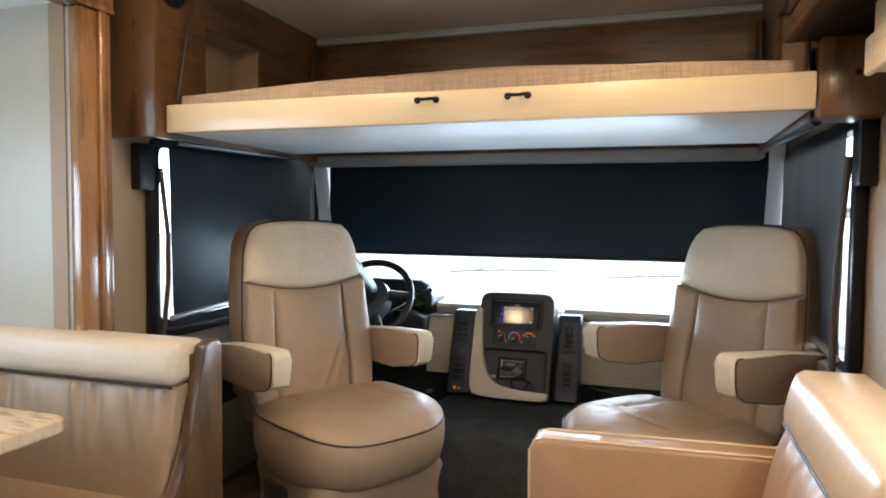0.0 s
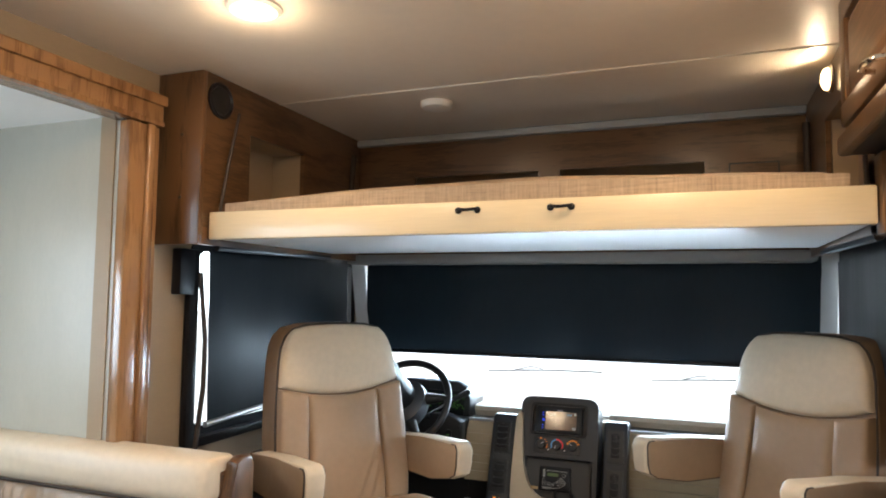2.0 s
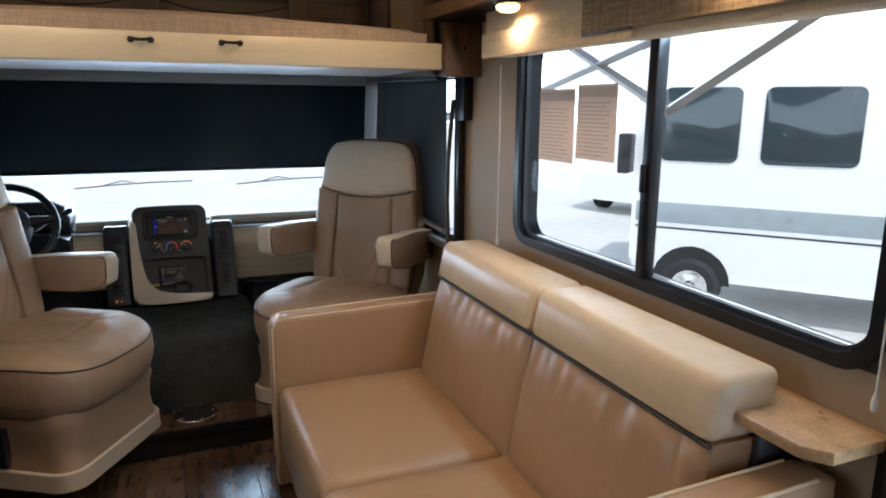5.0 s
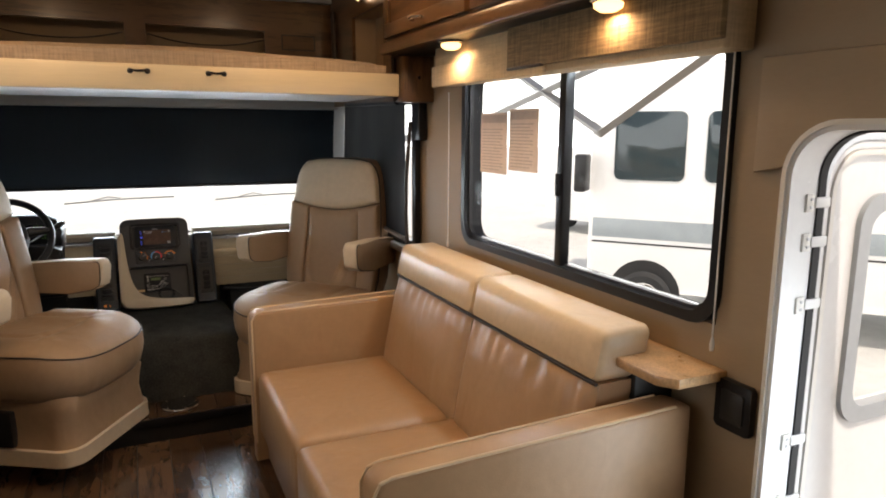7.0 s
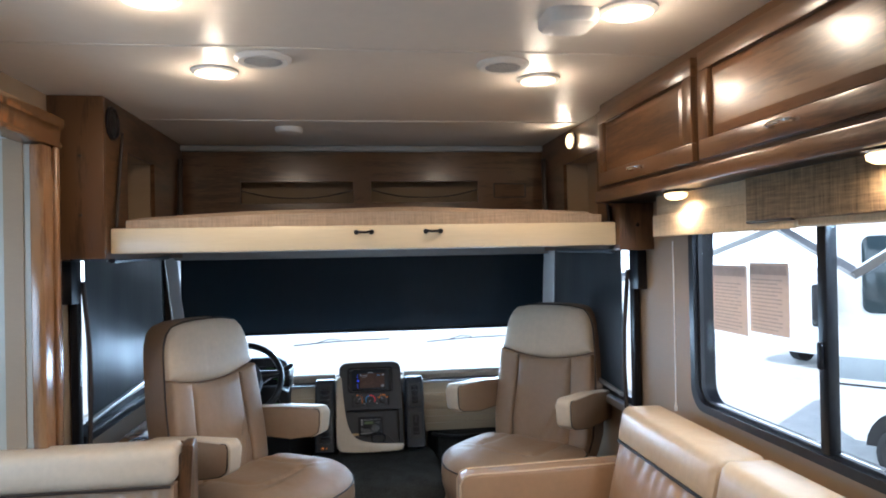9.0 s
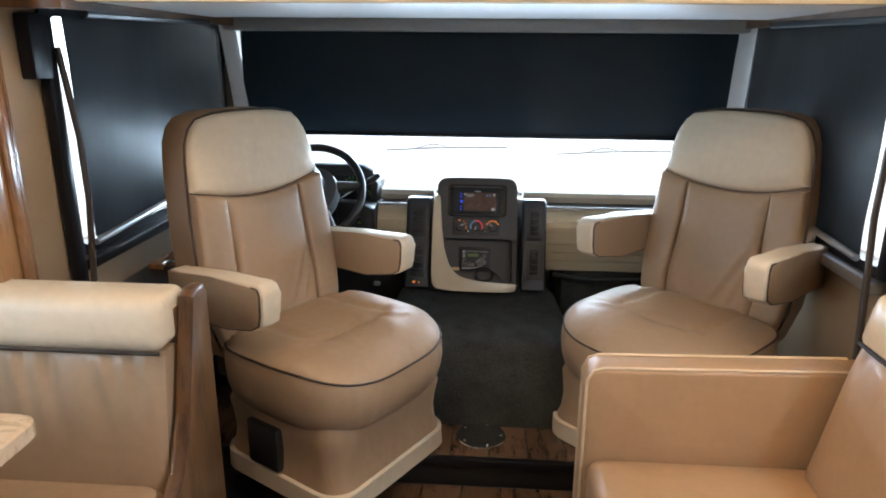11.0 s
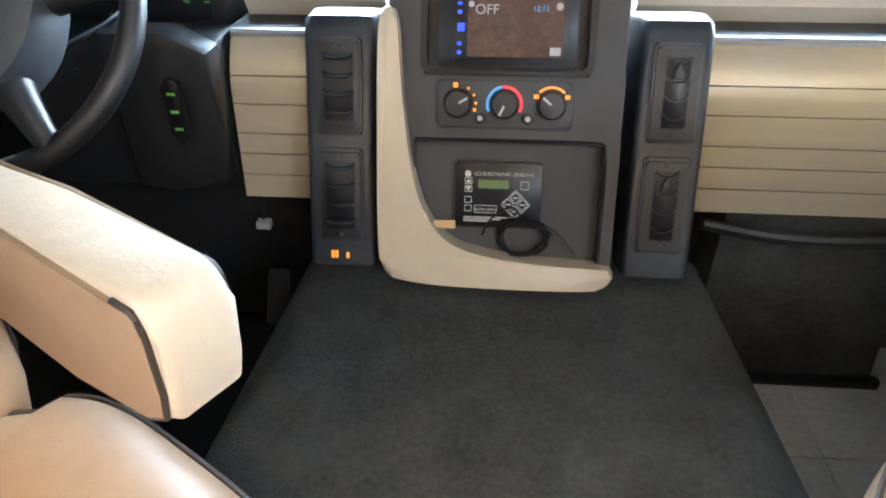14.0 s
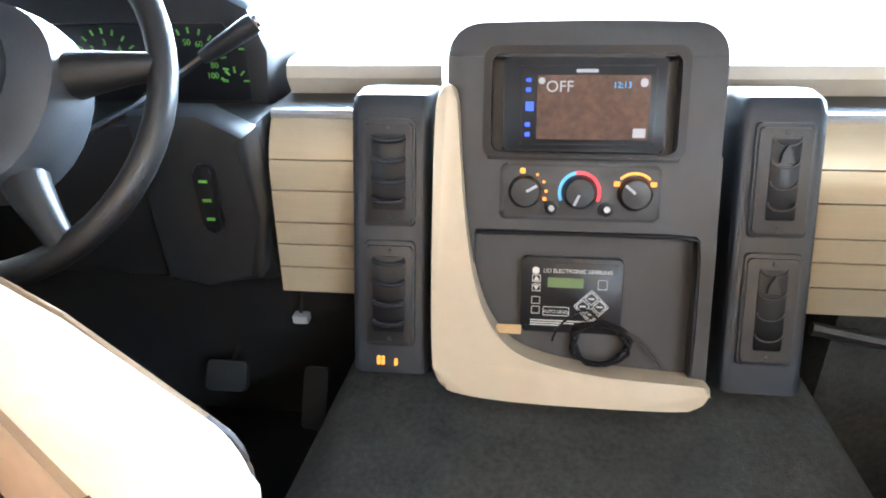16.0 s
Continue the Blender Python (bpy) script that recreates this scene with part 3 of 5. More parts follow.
tube("lower_lever", [(-0.004, 0, 0.328), (-0.035, 0, 0.318), (-0.06, 0, 0.325)], 0.005, WHITEPLASTIC, ext)
tube("nozzle", [(0.0, -0.01, 0.32), (0.0, -0.035, 0.322), (0.004, -0.05, 0.300), (0.006, -0.05, 0.25)], 0.007, BLACK, ext, smooth_path=1)
frame_ring("clip", rrect(-0.041, 0.041, -0.041, 0.041, 0.038), rrect(-0.038, 0.038, -0.038, 0.038, 0.036), "z", 0.14, 0.165, BLACKSATIN, ext)
box("clip_plate", (0.040, 0.054, -0.02, 0.02, 0.06, 0.25), BLACKSATIN, 0.003, ext)

# ---------------- overhead cabinets ----------------
def panel_door(name, y0, y1, z0, z1, x, parent):
    """A raised-panel cabinet door that faces -x."""
    d = box(name, (x - 0.006, x, y0, y1, z0, z1), WOOD, 0.002, parent)
    w = 0.055
    for b in ((x - 0.022, x - 0.005, y0, y1, z1 - w, z1), (x - 0.022, x - 0.005, y0, y1, z0, z0 + w)):
        box("rail", b, WOOD_H, 0.004, d)
    for b in ((x - 0.0225, x - 0.005, y0, y0 + w, z0 + w - .001, z1 - w + .001), (x - 0.0225, x - 0.005, y1 - w, y1, z0 + w - .001, z1 - w + .001)):
        box("stile", b, WOOD, 0.004, d)
    rings("raised_panel", rrect(y0 + w + 0.004, y1 - w - 0.004, z0 + w + 0.004, z1 - w - 0.004, 0.004, 1), "x", [(0.0, x - 0.006), (0.0, x - 0.010), (0.022, x - 0.018), (0.024, x - 0.018)], WOOD_H, d)
    ym = (y0 + y1) / 2
    tube("handle", [(x - 0.021, ym - 0.045, z0 + 0.03), (x - 0.045, ym - 0.04, z0 + 0.03), (x - 0.052, ym, z0 + 0.03), (x - 0.045, ym + 0.04, z0 + 0.03), (x - 0.021, ym + 0.045, z0 + 0.03)], 0.006, CHROME, d, smooth_path=2)
    return d


CABY0 = 0.385
cab = empty("overhead_cabinet", pose(0, 0, 0), "stained maple overhead cabinet with raised-panel doors", "cabinet")
box("body", (0.905, 1.10, CABY0, 1.985, 1.715, CEIL - 0.002), WOOD_H, 0.003, cab)
box("bottom_rail", (0.885, 1.10, CABY0, 1.99, 1.69, 1.716), BLACKSATIN, 0.004, cab)
box("bottom_lip", (0.878, 0.905, CABY0, 1.99, 1.688, 1.735), WOOD_H, 0.008, cab)
panel_door("door", 1.215, 1.955, 1.75, 2.05, 0.905, cab)
panel_door("door", CABY0 + 0.03, 1.18, 1.75, 2.05, 0.905, cab)
blk = tagged(box("cabinet_end_block", (0.955, 1.10, 1.93, 2.06, 1.50, 1.688), WOOD, 0.006), "small stained maple block under the cabinet end", "cabinet")
lathe("screw_cap", [(0.008, 0), (0.008, 0.003), (0.003, 0.004)], BLACKSATIN, blk, pose(1.03, 1.93, 1.60, 90), 12)

# ---------------- over-cab sides, front and bunk ----------------
left = empty("side_cabinet", pose(0, 0, 0), "stained maple cabinet side of the bunk with an open cubby", "cabinet", "cabinet sides of the bunk")
boxes("rear_face", [(XL + 0.002, -0.95, 1.91, 1.93, 1.505, CEIL - 0.002)], WOOD, 0.003, left)
boxes("inner_face", [(-0.97, -0.952, 1.93, 2.165, 1.505, CEIL - 0.002), (-0.97, -0.952, 2.52, 3.03, 1.505, CEIL - 0.002),
                     (-0.97, -0.952, 2.165, 2.52, 1.505, 1.66), (-0.97, -0.952, 2.165, 2.52, 1.92, CEIL - 0.002)], WOOD_H, 0.0, left)
boxes("cubby", [(-1.12, -1.105, 2.15, 2.53, 1.64, 1.94), (-1.12, -0.972, 2.14, 2.163, 1.64, 1.94), (-1.12, -0.972, 2.522, 2.545, 1.64, 1.94), (-1.12, -0.972, 2.14, 2.54, 1.922, 1.94), (-1.12, -0.972, 2.14, 2.54, 1.64, 1.658)], WALL, 0, left)
for y, z in ((1.9085, 1.66), (1.9085, 1.87)):
    lathe("screw_cap", [(0.006, 0), (0.006, 0.003), (0.002, 0.004)], PIPING, left, pose(-1.03, y + 0.001, z, 90), 10)
right = empty("side_cabinet", pose(0, 0, 0), "stained maple cabinet side of the bunk with an open cubby", "cabinet", "cabinet sides of the bunk")
boxes("inner_face", [(0.955, 0.972, 1.99, 2.16, 1.505, CEIL - 0.002), (0.955, 0.972, 2.62, 3.03, 1.505, CEIL - 0.002),
                     (0.955, 0.972, 2.16, 2.62, 1.505, 1.62), (0.955, 0.972, 2.16, 2.62, 1.93, CEIL - 0.002)], WOOD_H, 0.0, right)
boxes("cubby", [(1.08, 1.095, 2.15, 2.63, 1.6, 1.95), (0.974, 1.09, 2.14, 2.158, 1.6, 1.95), (0.974, 1.09, 2.622, 2.64, 1.6, 1.95), (0.974, 1.09, 2.14, 2.63, 1.932, 1.95), (0.974, 1.09, 2.14, 2.63, 1.6, 1.618)], WALL, 0, right)

head = empty("front_storage_wall", pose(0, 0, 0), "stained maple front panel with two open letterbox cubbies", "cabinet")
FY = 3.0
boxes("panel", [(-0.95, -0.66, FY, FY + 0.02, 1.50, CEIL - 0.02), (0.592, 0.953, FY, FY + 0.02, 1.50, CEIL - 0.02), (-0.08, 0.016, FY, FY + 0.02, 1.78, 1.892),
                (-0.66, 0.592, FY, FY + 0.02, 1.892, CEIL - 0.02), (-0.66, 0.592, FY, FY + 0.02, 1.50, 1.78)], WOOD_H, 0, head)
boxes("cubby_back", [(-0.70, 0.63, FY + 0.16, FY + 0.17, 1.70, 1.95), (-0.70, 0.63, FY + 0.021, FY + 0.16, 1.73, 1.745)], WALL, 0, head)
for x0, x1 in ((-0.655, -0.085), (0.021, 0.587)):
    xm = (x0 + x1) / 2
    tube("sagging_net", [(x0, FY - 0.004, 1.845), (xm - 0.15, FY - 0.006, 1.812), (xm, FY - 0.006, 1.803), (xm + 0.15, FY - 0.006, 1.812), (x1, FY - 0.004, 1.845)], 0.004, PIPING, head, smooth_path=2)
box("top_rail", (-0.953, 0.953, FY - 0.03, FY + 0.02, CEIL - 0.035, CEIL - 0.004), POSTGREY, 0.006, head)
frame_ring("hatch", rrect(0.68, 0.86, 1.80, 1.88, 0.004, 1), rrect(0.686, 0.854, 1.806, 1.874, 0.003, 1), "y", FY - 0.003, FY + 0.001, PIPING, head)

bunk = empty("drop_down_bunk", pose(0, 0, 0), "cream drop-down bunk with a woven tan mattress, half lowered", "bunk bed")
box("front_rail", (-0.948, 0.952, 1.955, 1.98, 1.522, 1.614), BUNKCREAM, 0.006, bunk)
box("platform", (-0.945, 0.948, 1.981, 2.76, 1.526, 1.57), BUNKBELOW, 0.004, bunk)
bm = bmesh.new()
NX, NY = 40, 14
grid = []
for j in range(NY + 1):
    row = []
    for i in range(NX + 1):
        a, b = i / NX, j / NY
        x = -0.90 + 1.80 * a
        crown = 0.040 + 0.034 * math.sin(math.pi * min(1, a * 0.86 + 0.05)) ** 1.2 + 0.004 * noise.noise((x * 3, b * 2, 0))
        edge = min(1, b / 0.06, (1 - b) / 0.06, a / 0.02, (1 - a) / 0.02)
        z = 1.612 + crown * (0.72 + 0.28 * math.sqrt(max(0, 1 - (1 - edge) ** 2)))
        row.append(bm.verts.new((x, 1.975 + 0.85 * b, z)))
    grid.append(row)
for j in range(NY):
    for i in range(NX):
        bm.faces.new((grid[j][i], grid[j][i + 1], grid[j + 1][i + 1], grid[j + 1][i]))
rim = [e for e in bm.edges if e.is_boundary]
ext = bmesh.ops.extrude_edge_only(bm, edges=rim)
for v in (g for g in ext["geom"] if isinstance(g, bmesh.types.BMVert)):
    v.co.z = 1.572
bm.faces.new([bm.verts.new((-0.9, 1.98, 1.573)), bm.verts.new((0.9, 1.98, 1.573)), bm.verts.new((0.9, 2.82, 1.573)), bm.verts.new((-0.9, 2.82, 1.573))])
finish("mattress", bm, MATTRESS, bunk)
for x in (-0.042, 0.222):
    tube("pull_handle", [(x - 0.03, 1.958, 1.588), (x - 0.028, 1.938, 1.590), (x, 1.932, 1.586), (x + 0.028, 1.938, 1.590), (x + 0.03, 1.958, 1.588)], 0.0048, BLACKSATIN, bunk, smooth_path=1)
    for s in (-1, 1):
        lathe("handle_foot", [(0.010, 0), (0.010, 0.004), (0.006, 0.010)], BLACKSATIN, bunk, pose(x + s * 0.028, 1.956, 1.588, 90), 12)
for sx in (-1, 1):
    tagged(tube("bunk_strap", [(sx * 0.944, 2.09, 1.98), (sx * 0.942, 2.04, 1.80), (sx * 0.94, 2.0, 1.62)], 0.006, PIPING), "black retaining strap from cabinet to bunk", "strap", "bunk straps")
    tagged(tube("bunk_strap", [(sx * 0.944, 2.93, 2.0), (sx * 0.94, 2.90, 1.80), (sx * 0.938, 2.88, 1.66)], 0.014, PIPING), "black retaining strap from cabinet to bunk", "strap", "bunk straps")
    tagged(tube("bunk_gas_strut", [(sx * 0.965, 2.02, 1.50), (sx * 0.965, 2.35, 1.505), (sx * 0.96, 2.75, 1.51)], 0.012, BLACKSATIN), "black bunk lift rail along the wall", "bunk rail", "bunk lift rails")

spk = empty("wall_speaker", pose(-0.952, 1.995, 2.0, 0, 90, 0), "round black speaker on the cabinet side", "speaker")
lathe("rim", [(0.048, 0), (0.062, 0), (0.062, 0.008), (0.054, 0.012), (0.048, 0.006)], BLACKSATIN, spk)
lathe("grille", [(0.002, 0.012), (0.02, 0.010), (0.047, 0.006), (0.047, 0.003)], BLACK, spk)

# ---------------- ceiling lights and fittings ----------------
def puck(x, y, watts):
    e = empty("ceiling_light", pose(x, y, CEIL), "round recessed ceiling light, lit warm white", "ceiling light", "ceiling lights")
    lathe("trim_ring", [(0.052, 0.0), (0.072, 0.0), (0.072, -0.006), (0.060, -0.012), (0.052, -0.008)], WHITEPLASTIC, e)
    lathe("lens", [(0.003, -0.012), (0.03, -0.011), (0.052, -0.006), (0.052, -0.001)], LAMPGLOW, e)
    d = bpy.data.lights.new("ceiling_light_beam", "POINT")
    d.energy, d.shadow_soft_size, d.color = watts, 0.03, WARM
    new("ceiling_light_beam", d).location = (x, y, CEIL - 0.055)
    lamp("ceiling_light_downlight", (x, y, CEIL - 0.02), (x, y, 0), watts * 1.35, 0.10)


# the last one, at y -1.2, is unseen and added to light the rear
for x, y in ((-0.50, 1.571), (0.545, 1.60), (0.59, 0.96), (-0.52, 0.96), (-0.5, -1.2)):
    puck(x, y, 2.5)


def vent(x, y):
    e = empty("ceiling_vent", pose(x, y, CEIL), "round white louvred ceiling air vent", "vent", "ceiling vents")
    lathe("collar", [(0.055, 0.0), (0.082, 0.0), (0.082, -0.005), (0.072, -0.014), (0.055, -0.012)], WHITEPLASTIC, e)
    lathe("throat", [(0.001, -0.002), (0.055, -0.002), (0.055, -0.006)], BLACK, e)
    for k in range(6):
        yy = -0.044 + k * 0.0176
        hw = math.sqrt(max(0.0, 0.055 ** 2 - yy ** 2))
        o = box("louvre", (-hw, hw, -0.005, 0.005, -0.0015, 0.0015), WHITEPLASTIC, 0)
        o.parent = e
        o.matrix_basis = pose(0, yy, -0.010, 35, 0, 0)
    e.matrix_world = pose(x, y, CEIL, 0, 0, 25)


vent(-0.333, 1.424)
vent(0.388, 1.44)
vent(0.63, 0.62)
smoke = empty("smoke_alarm", pose(-0.364, 2.518, CEIL), "small round white alarm disc on the ceiling", "alarm")
lathe("body", [(0.062, 0), (0.062, -0.012), (0.055, -0.022), (0.03, -0.026), (0.002, -0.026)], WHITEPLASTIC, smoke)
det = empty("detector", pose(0.456, 1.01, CEIL), "white square detector with rounded corners on the ceiling", "detector")
rings("body", rrect(-0.065, 0.065, -0.065, 0.065, 0.03), "z", [(0, 0), (0, -0.02), (0.006, -0.032), (0.02, -0.036)], WHITEPLASTIC, det)


def wall_spot(name, at, label):
    e = empty(name, pose(*at), label, "lamp")
    lathe("rim", [(0.042, 0), (0.044, -0.006), (0.036, -0.012)], CHROME, e)
    lathe("lens", [(0.036, -0.008), (0.033, -0.022), (0.02, -0.03), (0.002, -0.032)], LAMPGLOW, e)
    return e


wall_spot("under_cabinet_light", (0.945, 1.44, 1.69), "small round puck light under the cabinet, lit")
wall_spot("under_cabinet_light", (0.945, 0.585, 1.69), "small round puck light under the cabinet, lit")
lamp("under_cabinet_beam", (0.945, 1.44, 1.652), (1.0, 1.44, 1.2), 1.6, 0.06)
lamp("under_cabinet_beam", (0.945, 0.585, 1.652), (1.0, 0.585, 1.2), 1.6, 0.06)
sc = wall_spot("bunk_reading_light", (0.953, 2.46, 2.02), "small round reading light on the bunk side, lit")
sc.matrix_world = pose(0.953, 2.46, 2.02, 0, 90, 0)
lamp("bunk_reading_beam", (0.918, 2.46, 2.02), (0.55, 2.2, 2.05), 1.1, 0.06)

# ---------------- windshield, posts, blinds ----------------
ws = structure(frame_ring("window_2", rrect(-1.06, 1.06, 0.765, 1.60, 0.03), rrect(-1.03, 1.03, 0.79, 1.56, 0.03), "y", 3.42, 3.46, BLACKSATIN), "wide panoramic windshield")
p = box("pane", (-1.035, 1.035, 3.475, 3.48, 0.782, 1.57), GLASS, 0, ws)
p.visible_shadow = False
for sx in (-1, 1):
    structure(prism("post_left" if sx < 0 else "post_right", [(sx * 1.02, 3.26), (sx * 1.075, 3.22), (sx * 1.10, 3.30), (sx * 1.10, 3.42), (sx * 1.04, 3.42)], "z", 0.80, 1.60, POSTPALE, 0.008), "pale grey moulded windshield post")
    for v in bpy.data.objects["post_left" if sx < 0 else "post_right"].data.vertices:
        v.co.x += sx * (v.co.z - 1.25) * (0.12 if sx < 0 else 0.04)
wb = empty("windshield_blind", pose(0, 0, 0), "black roller blind drawn over the top half of the windshield", "blind")
bm = bmesh.new()
NX, NZ = 36, 10
g = [[bm.verts.new((-1.03 + 2.06 * i / NX, 3.255 + 0.012 * math.sin(i * 0.55) * (j / NZ) + 0.006 * noise.noise((i * 0.3, j * 0.2, 5)), 1.56 - 0.488 * j / NZ)) for i in range(NX + 1)] for j in range(NZ + 1)]
for j in range(NZ):
    for i in range(NX):
        bm.faces.new((g[j][i], g[j][i + 1], g[j + 1][i + 1], g[j + 1][i]))
bmesh.ops.solidify(bm, geom=bm.faces[:], thickness=0.003)
finish("cloth", bm, BLIND, wb)
box("hem_bar", (-1.03, 1.03, 3.248, 3.268, 1.062, 1.080), BLACKSATIN, 0.005, wb)
structure(box("windshield_header", (-1.0, 0.98, 2.98, 3.10, 1.49, 1.535), POSTGREY, 0.012), "grey padded header strip above the windshield")
# wipers use pale grey: the glare around them is put into their colour
for x0, x1, zz, tilt in ((-0.45, 0.12, 0.985, 0.018), (0.35, 0.93, 0.98, 0.022)):
    tube("wiper", [(x0, 3.50, zz - 0.018), ((x0 + x1) / 2, 3.505, zz), (x1, 3.51, zz + 0.002)], 0.0036, POSTGREY, ws, smooth_path=1)
    tube("wiper_arm", [(x0 + 0.14, 3.505, zz - 0.006), (x0 + 0.22, 3.51, zz + 0.014), (x0 + 0.28, 3.51, zz + 0.004)], 0.003, POSTGREY, ws)

for sx in (-1, 1):
    X = -1.118 if sx < 0 else 1.078
    sb = empty("side_blind", pose(0, 0, 0), "black roller blind drawn down over the cab side window", "blind", "cab side blinds")
    bm = bmesh.new()
    y0, y1 = (2.165 if sx < 0 else 2.215), 3.20
    g = [[bm.verts.new((X - sx * 0.006 * noise.noise((i * 0.3, j * 0.3, sx)), y0 + 0.02 * j / 10 * (0 if sx > 0 else 1) + (y1 - y0) * i / 16, 1.50 - (0.625 - 0.05 * i / 16) * j / 10)) for i in range(17)] for j in range(11)]
    for j in range(10):
        for i in range(16):
            bm.faces.new((g[j][i], g[j][i + 1], g[j + 1][i + 1], g[j + 1][i]))
    bmesh.ops.solidify(bm, geom=bm.faces[:], thickness=0.003)
    finish("cloth", bm, BLIND, sb)
    tube("bottom_bar", [(X - sx * 0.008, y0, 0.872), (X - sx * 0.008, y1, 0.922)], 0.011, ALU, sb)
    sw = structure(frame_ring("window_3" if sx < 0 else "window_4", rrect(2.09, 3.31, 0.83, 1.54, 0.05), rrect(2.125, 3.27, 0.865, 1.50, 0.04), "x", X + sx * 0.012, X + sx * 0.05, BLACKSATIN), "black-framed cab side window")
    pp = box("pane", (X + sx * 0.055, X + sx * 0.058, 2.10, 3.3, 0.85, 1.52), GLASS, 0, sw)
    pp.visible_shadow = False
    structure(box("blind_track_left" if sx < 0 else "blind_track_right", (X - 0.014, X + 0.014, 2.06, 2.105, 0.20 if sx < 0 else 0.85, 1.50), BLACKSATIN, 0.006), "black vertical channel beside the cab window")
    structure(box("sill_rail_left" if sx < 0 else "sill_rail_right", (X - 0.02, X + 0.02, 2.11, 3.25, 0.80, 0.835), ALU if sx > 0 else BLACKSATIN, 0.008), "window sill rail in the cab")
    tagged(box("blind_bracket", (X - 0.02, X + 0.02, 2.0, 2.075, 1.34, 1.50), BLACKSATIN, 0.006), "black bracket holding the blind", "bracket", "blind brackets")
    tagged(tube("seat_belt", [(X - sx * 0.02, 2.10, 1.42), (X - sx * 0.035, 2.13, 1.1), (X - sx * 0.05, 2.06, 0.75), (X - sx * 0.06, 2.0, 0.30)], 0.009, PIPING, smooth_path=1), "black seat belt hanging beside the seat", "seat belt", "seat belts")

# driver's side console ledge
dl = empty("driver_side_ledge", pose(0, 0, 0), "black side ledge with a cup holder and label panel", "console")
boxes("body", [(XL + 0.002, -0.93, 2.20, 3.1, 0.55, 0.70)], BLACK, 0.012, dl)
box("vent_grille", (-0.932, -0.924, 2.55, 2.80, 0.60, 0.68), BLACKSATIN, 0.003, dl)
prism("fuse_label", rrect(2.28, 2.46, 0.58, 0.685, 0.004, 1), "x", -0.93, -0.925, CARD, 0.0, dl)
lathe("cup_holder", [(0.034, 0.0), (0.036, 0.03), (0.043, 0.032), (0.043, 0.026), (0.038, -0.0)], CHROME, dl, pose(-1.0, 2.42, 0.70))
box("wood_strip", (-1.10, -0.925, 2.42, 3.1, 0.702, 0.722), TRIMWOOD, 0.004, dl)

# ---------------- dashboard ----------------
dash = empty("dashboard", pose(0, 0, 0), "champagne ribbed dashboard with a pale upper ledge", "dashboard")
def ribbed(x0, x1):
    """Grooved fascia strips stacked on a slightly leaning plane."""
    def fy(z):
        return 3.112 - (0.70 - z) * 0.12 + 5.0 * max(0.0, z - 0.70) ** 2

    zs = [0.779, 0.727, 0.684, 0.636, 0.602, 0.566, 0.525]
    for a, b in zip(zs, zs[1:]):
        cut = [a - 0.001 - (a - b - 0.002) * k / 4 for k in range(5)]
        prism("fascia_strip", [(fy(z), z) for z in cut] + [(3.22, b + 0.001), (3.22, a - 0.001)], "x", x0, x1, DASHBEIGE, 0.0, dash)
    box("fascia_backing", (x0, x1, 3.158, 3.215, 0.53, 0.776), LEDGE, 0, dash)
    tube("top_bead", [(x0, 3.158, 0.781), (x1, 3.158, 0.781)], 0.008, ALU, dash)
    box("shadow_gap", (x0, x1, 3.160, 3.30, 0.776, 0.788), BLACK, 0.0, dash)


ribbed(-0.435, -0.295)
ribbed(0.27, 1.07)
prism("upper_ledge", [(3.235, 0.787), (3.22, 0.815), (3.225, 0.832), (3.24, 0.838), (3.33, 0.836), (3.33, 0.787)], "x", 0.19, 1.08, LEDGE, 0.0, dash)
prism("upper_ledge", [(3.235, 0.787), (3.22, 0.815), (3.225, 0.832), (3.24, 0.838), (3.33, 0.836), (3.33, 0.787)], "x", -0.43, -0.20, LEDGE, 0.0, dash)
box("top_shelf", (-1.10, 1.08, 3.30, 3.475, 0.70, 0.786), LEDGE, 0.004, dash)
box("lower_skirt", (0.34, 1.08, 3.20, 3.44, CAB + 0.004, 0.53), CARPET, 0.01, dash)
prism("kick_box", [(0.36, CAB + 0.003), (0.71, CAB + 0.003), (0.67, 0.52), (0.36, 0.52)], "y", 3.10, 3.202, CARPET, 0.006, dash)
box("kick_box_edge", (0.34, 0.72, 3.085, 3.105, CAB + 0.003, CAB + 0.025), BLACKSATIN, 0.004, dash)
for k in range(6):
    prism("model_mark", [(0.842 + k * 0.022, 0.738), (0.856 + k * 0.022, 0.738), (0.860 + k * 0.022, 0.754), (0.846 + k * 0.022, 0.754)], "y", 3.121, 3.135, PIPING, 0, dash)
box("driver_knee_panel", (-1.10, -0.44, 3.10, 3.25, 0.53, 0.785), BLACK, 0.02, dash)
box("driver_lower_panel", (-1.10, -0.33, 3.22, 3.44, CAB + 0.003, 0.55), BLACK, 0.01, dash)
prism("switch_pad_base", [(-0.53, 0.55), (-0.455, 0.56), (-0.44, 0.66), (-0.44, 0.78), (-0.50, 0.81), (-0.60, 0.81), (-0.60, 0.55)], "y", 3.06, 3.12, BLACK, 0.012, dash)
prism("switch_pad", rrect(-0.515, -0.487, 0.645, 0.745, 0.012), "y", 3.048, 3.064, BLACKSATIN, 0.004, dash)
for z in (0.665, 0.693, 0.721):
    box("switch_mark", (-0.507, -0.495, 3.0465, 3.049, z, z + 0.004), GREENGLOW, 0, dash)
tube("under_dash_hose", [(0.32, 3.08, 0.51), (0.45, 3.07, 0.49), (0.62, 3.07, 0.495), (0.9, 3.08, 0.51)], 0.010, BLACK, dash, smooth_path=2)

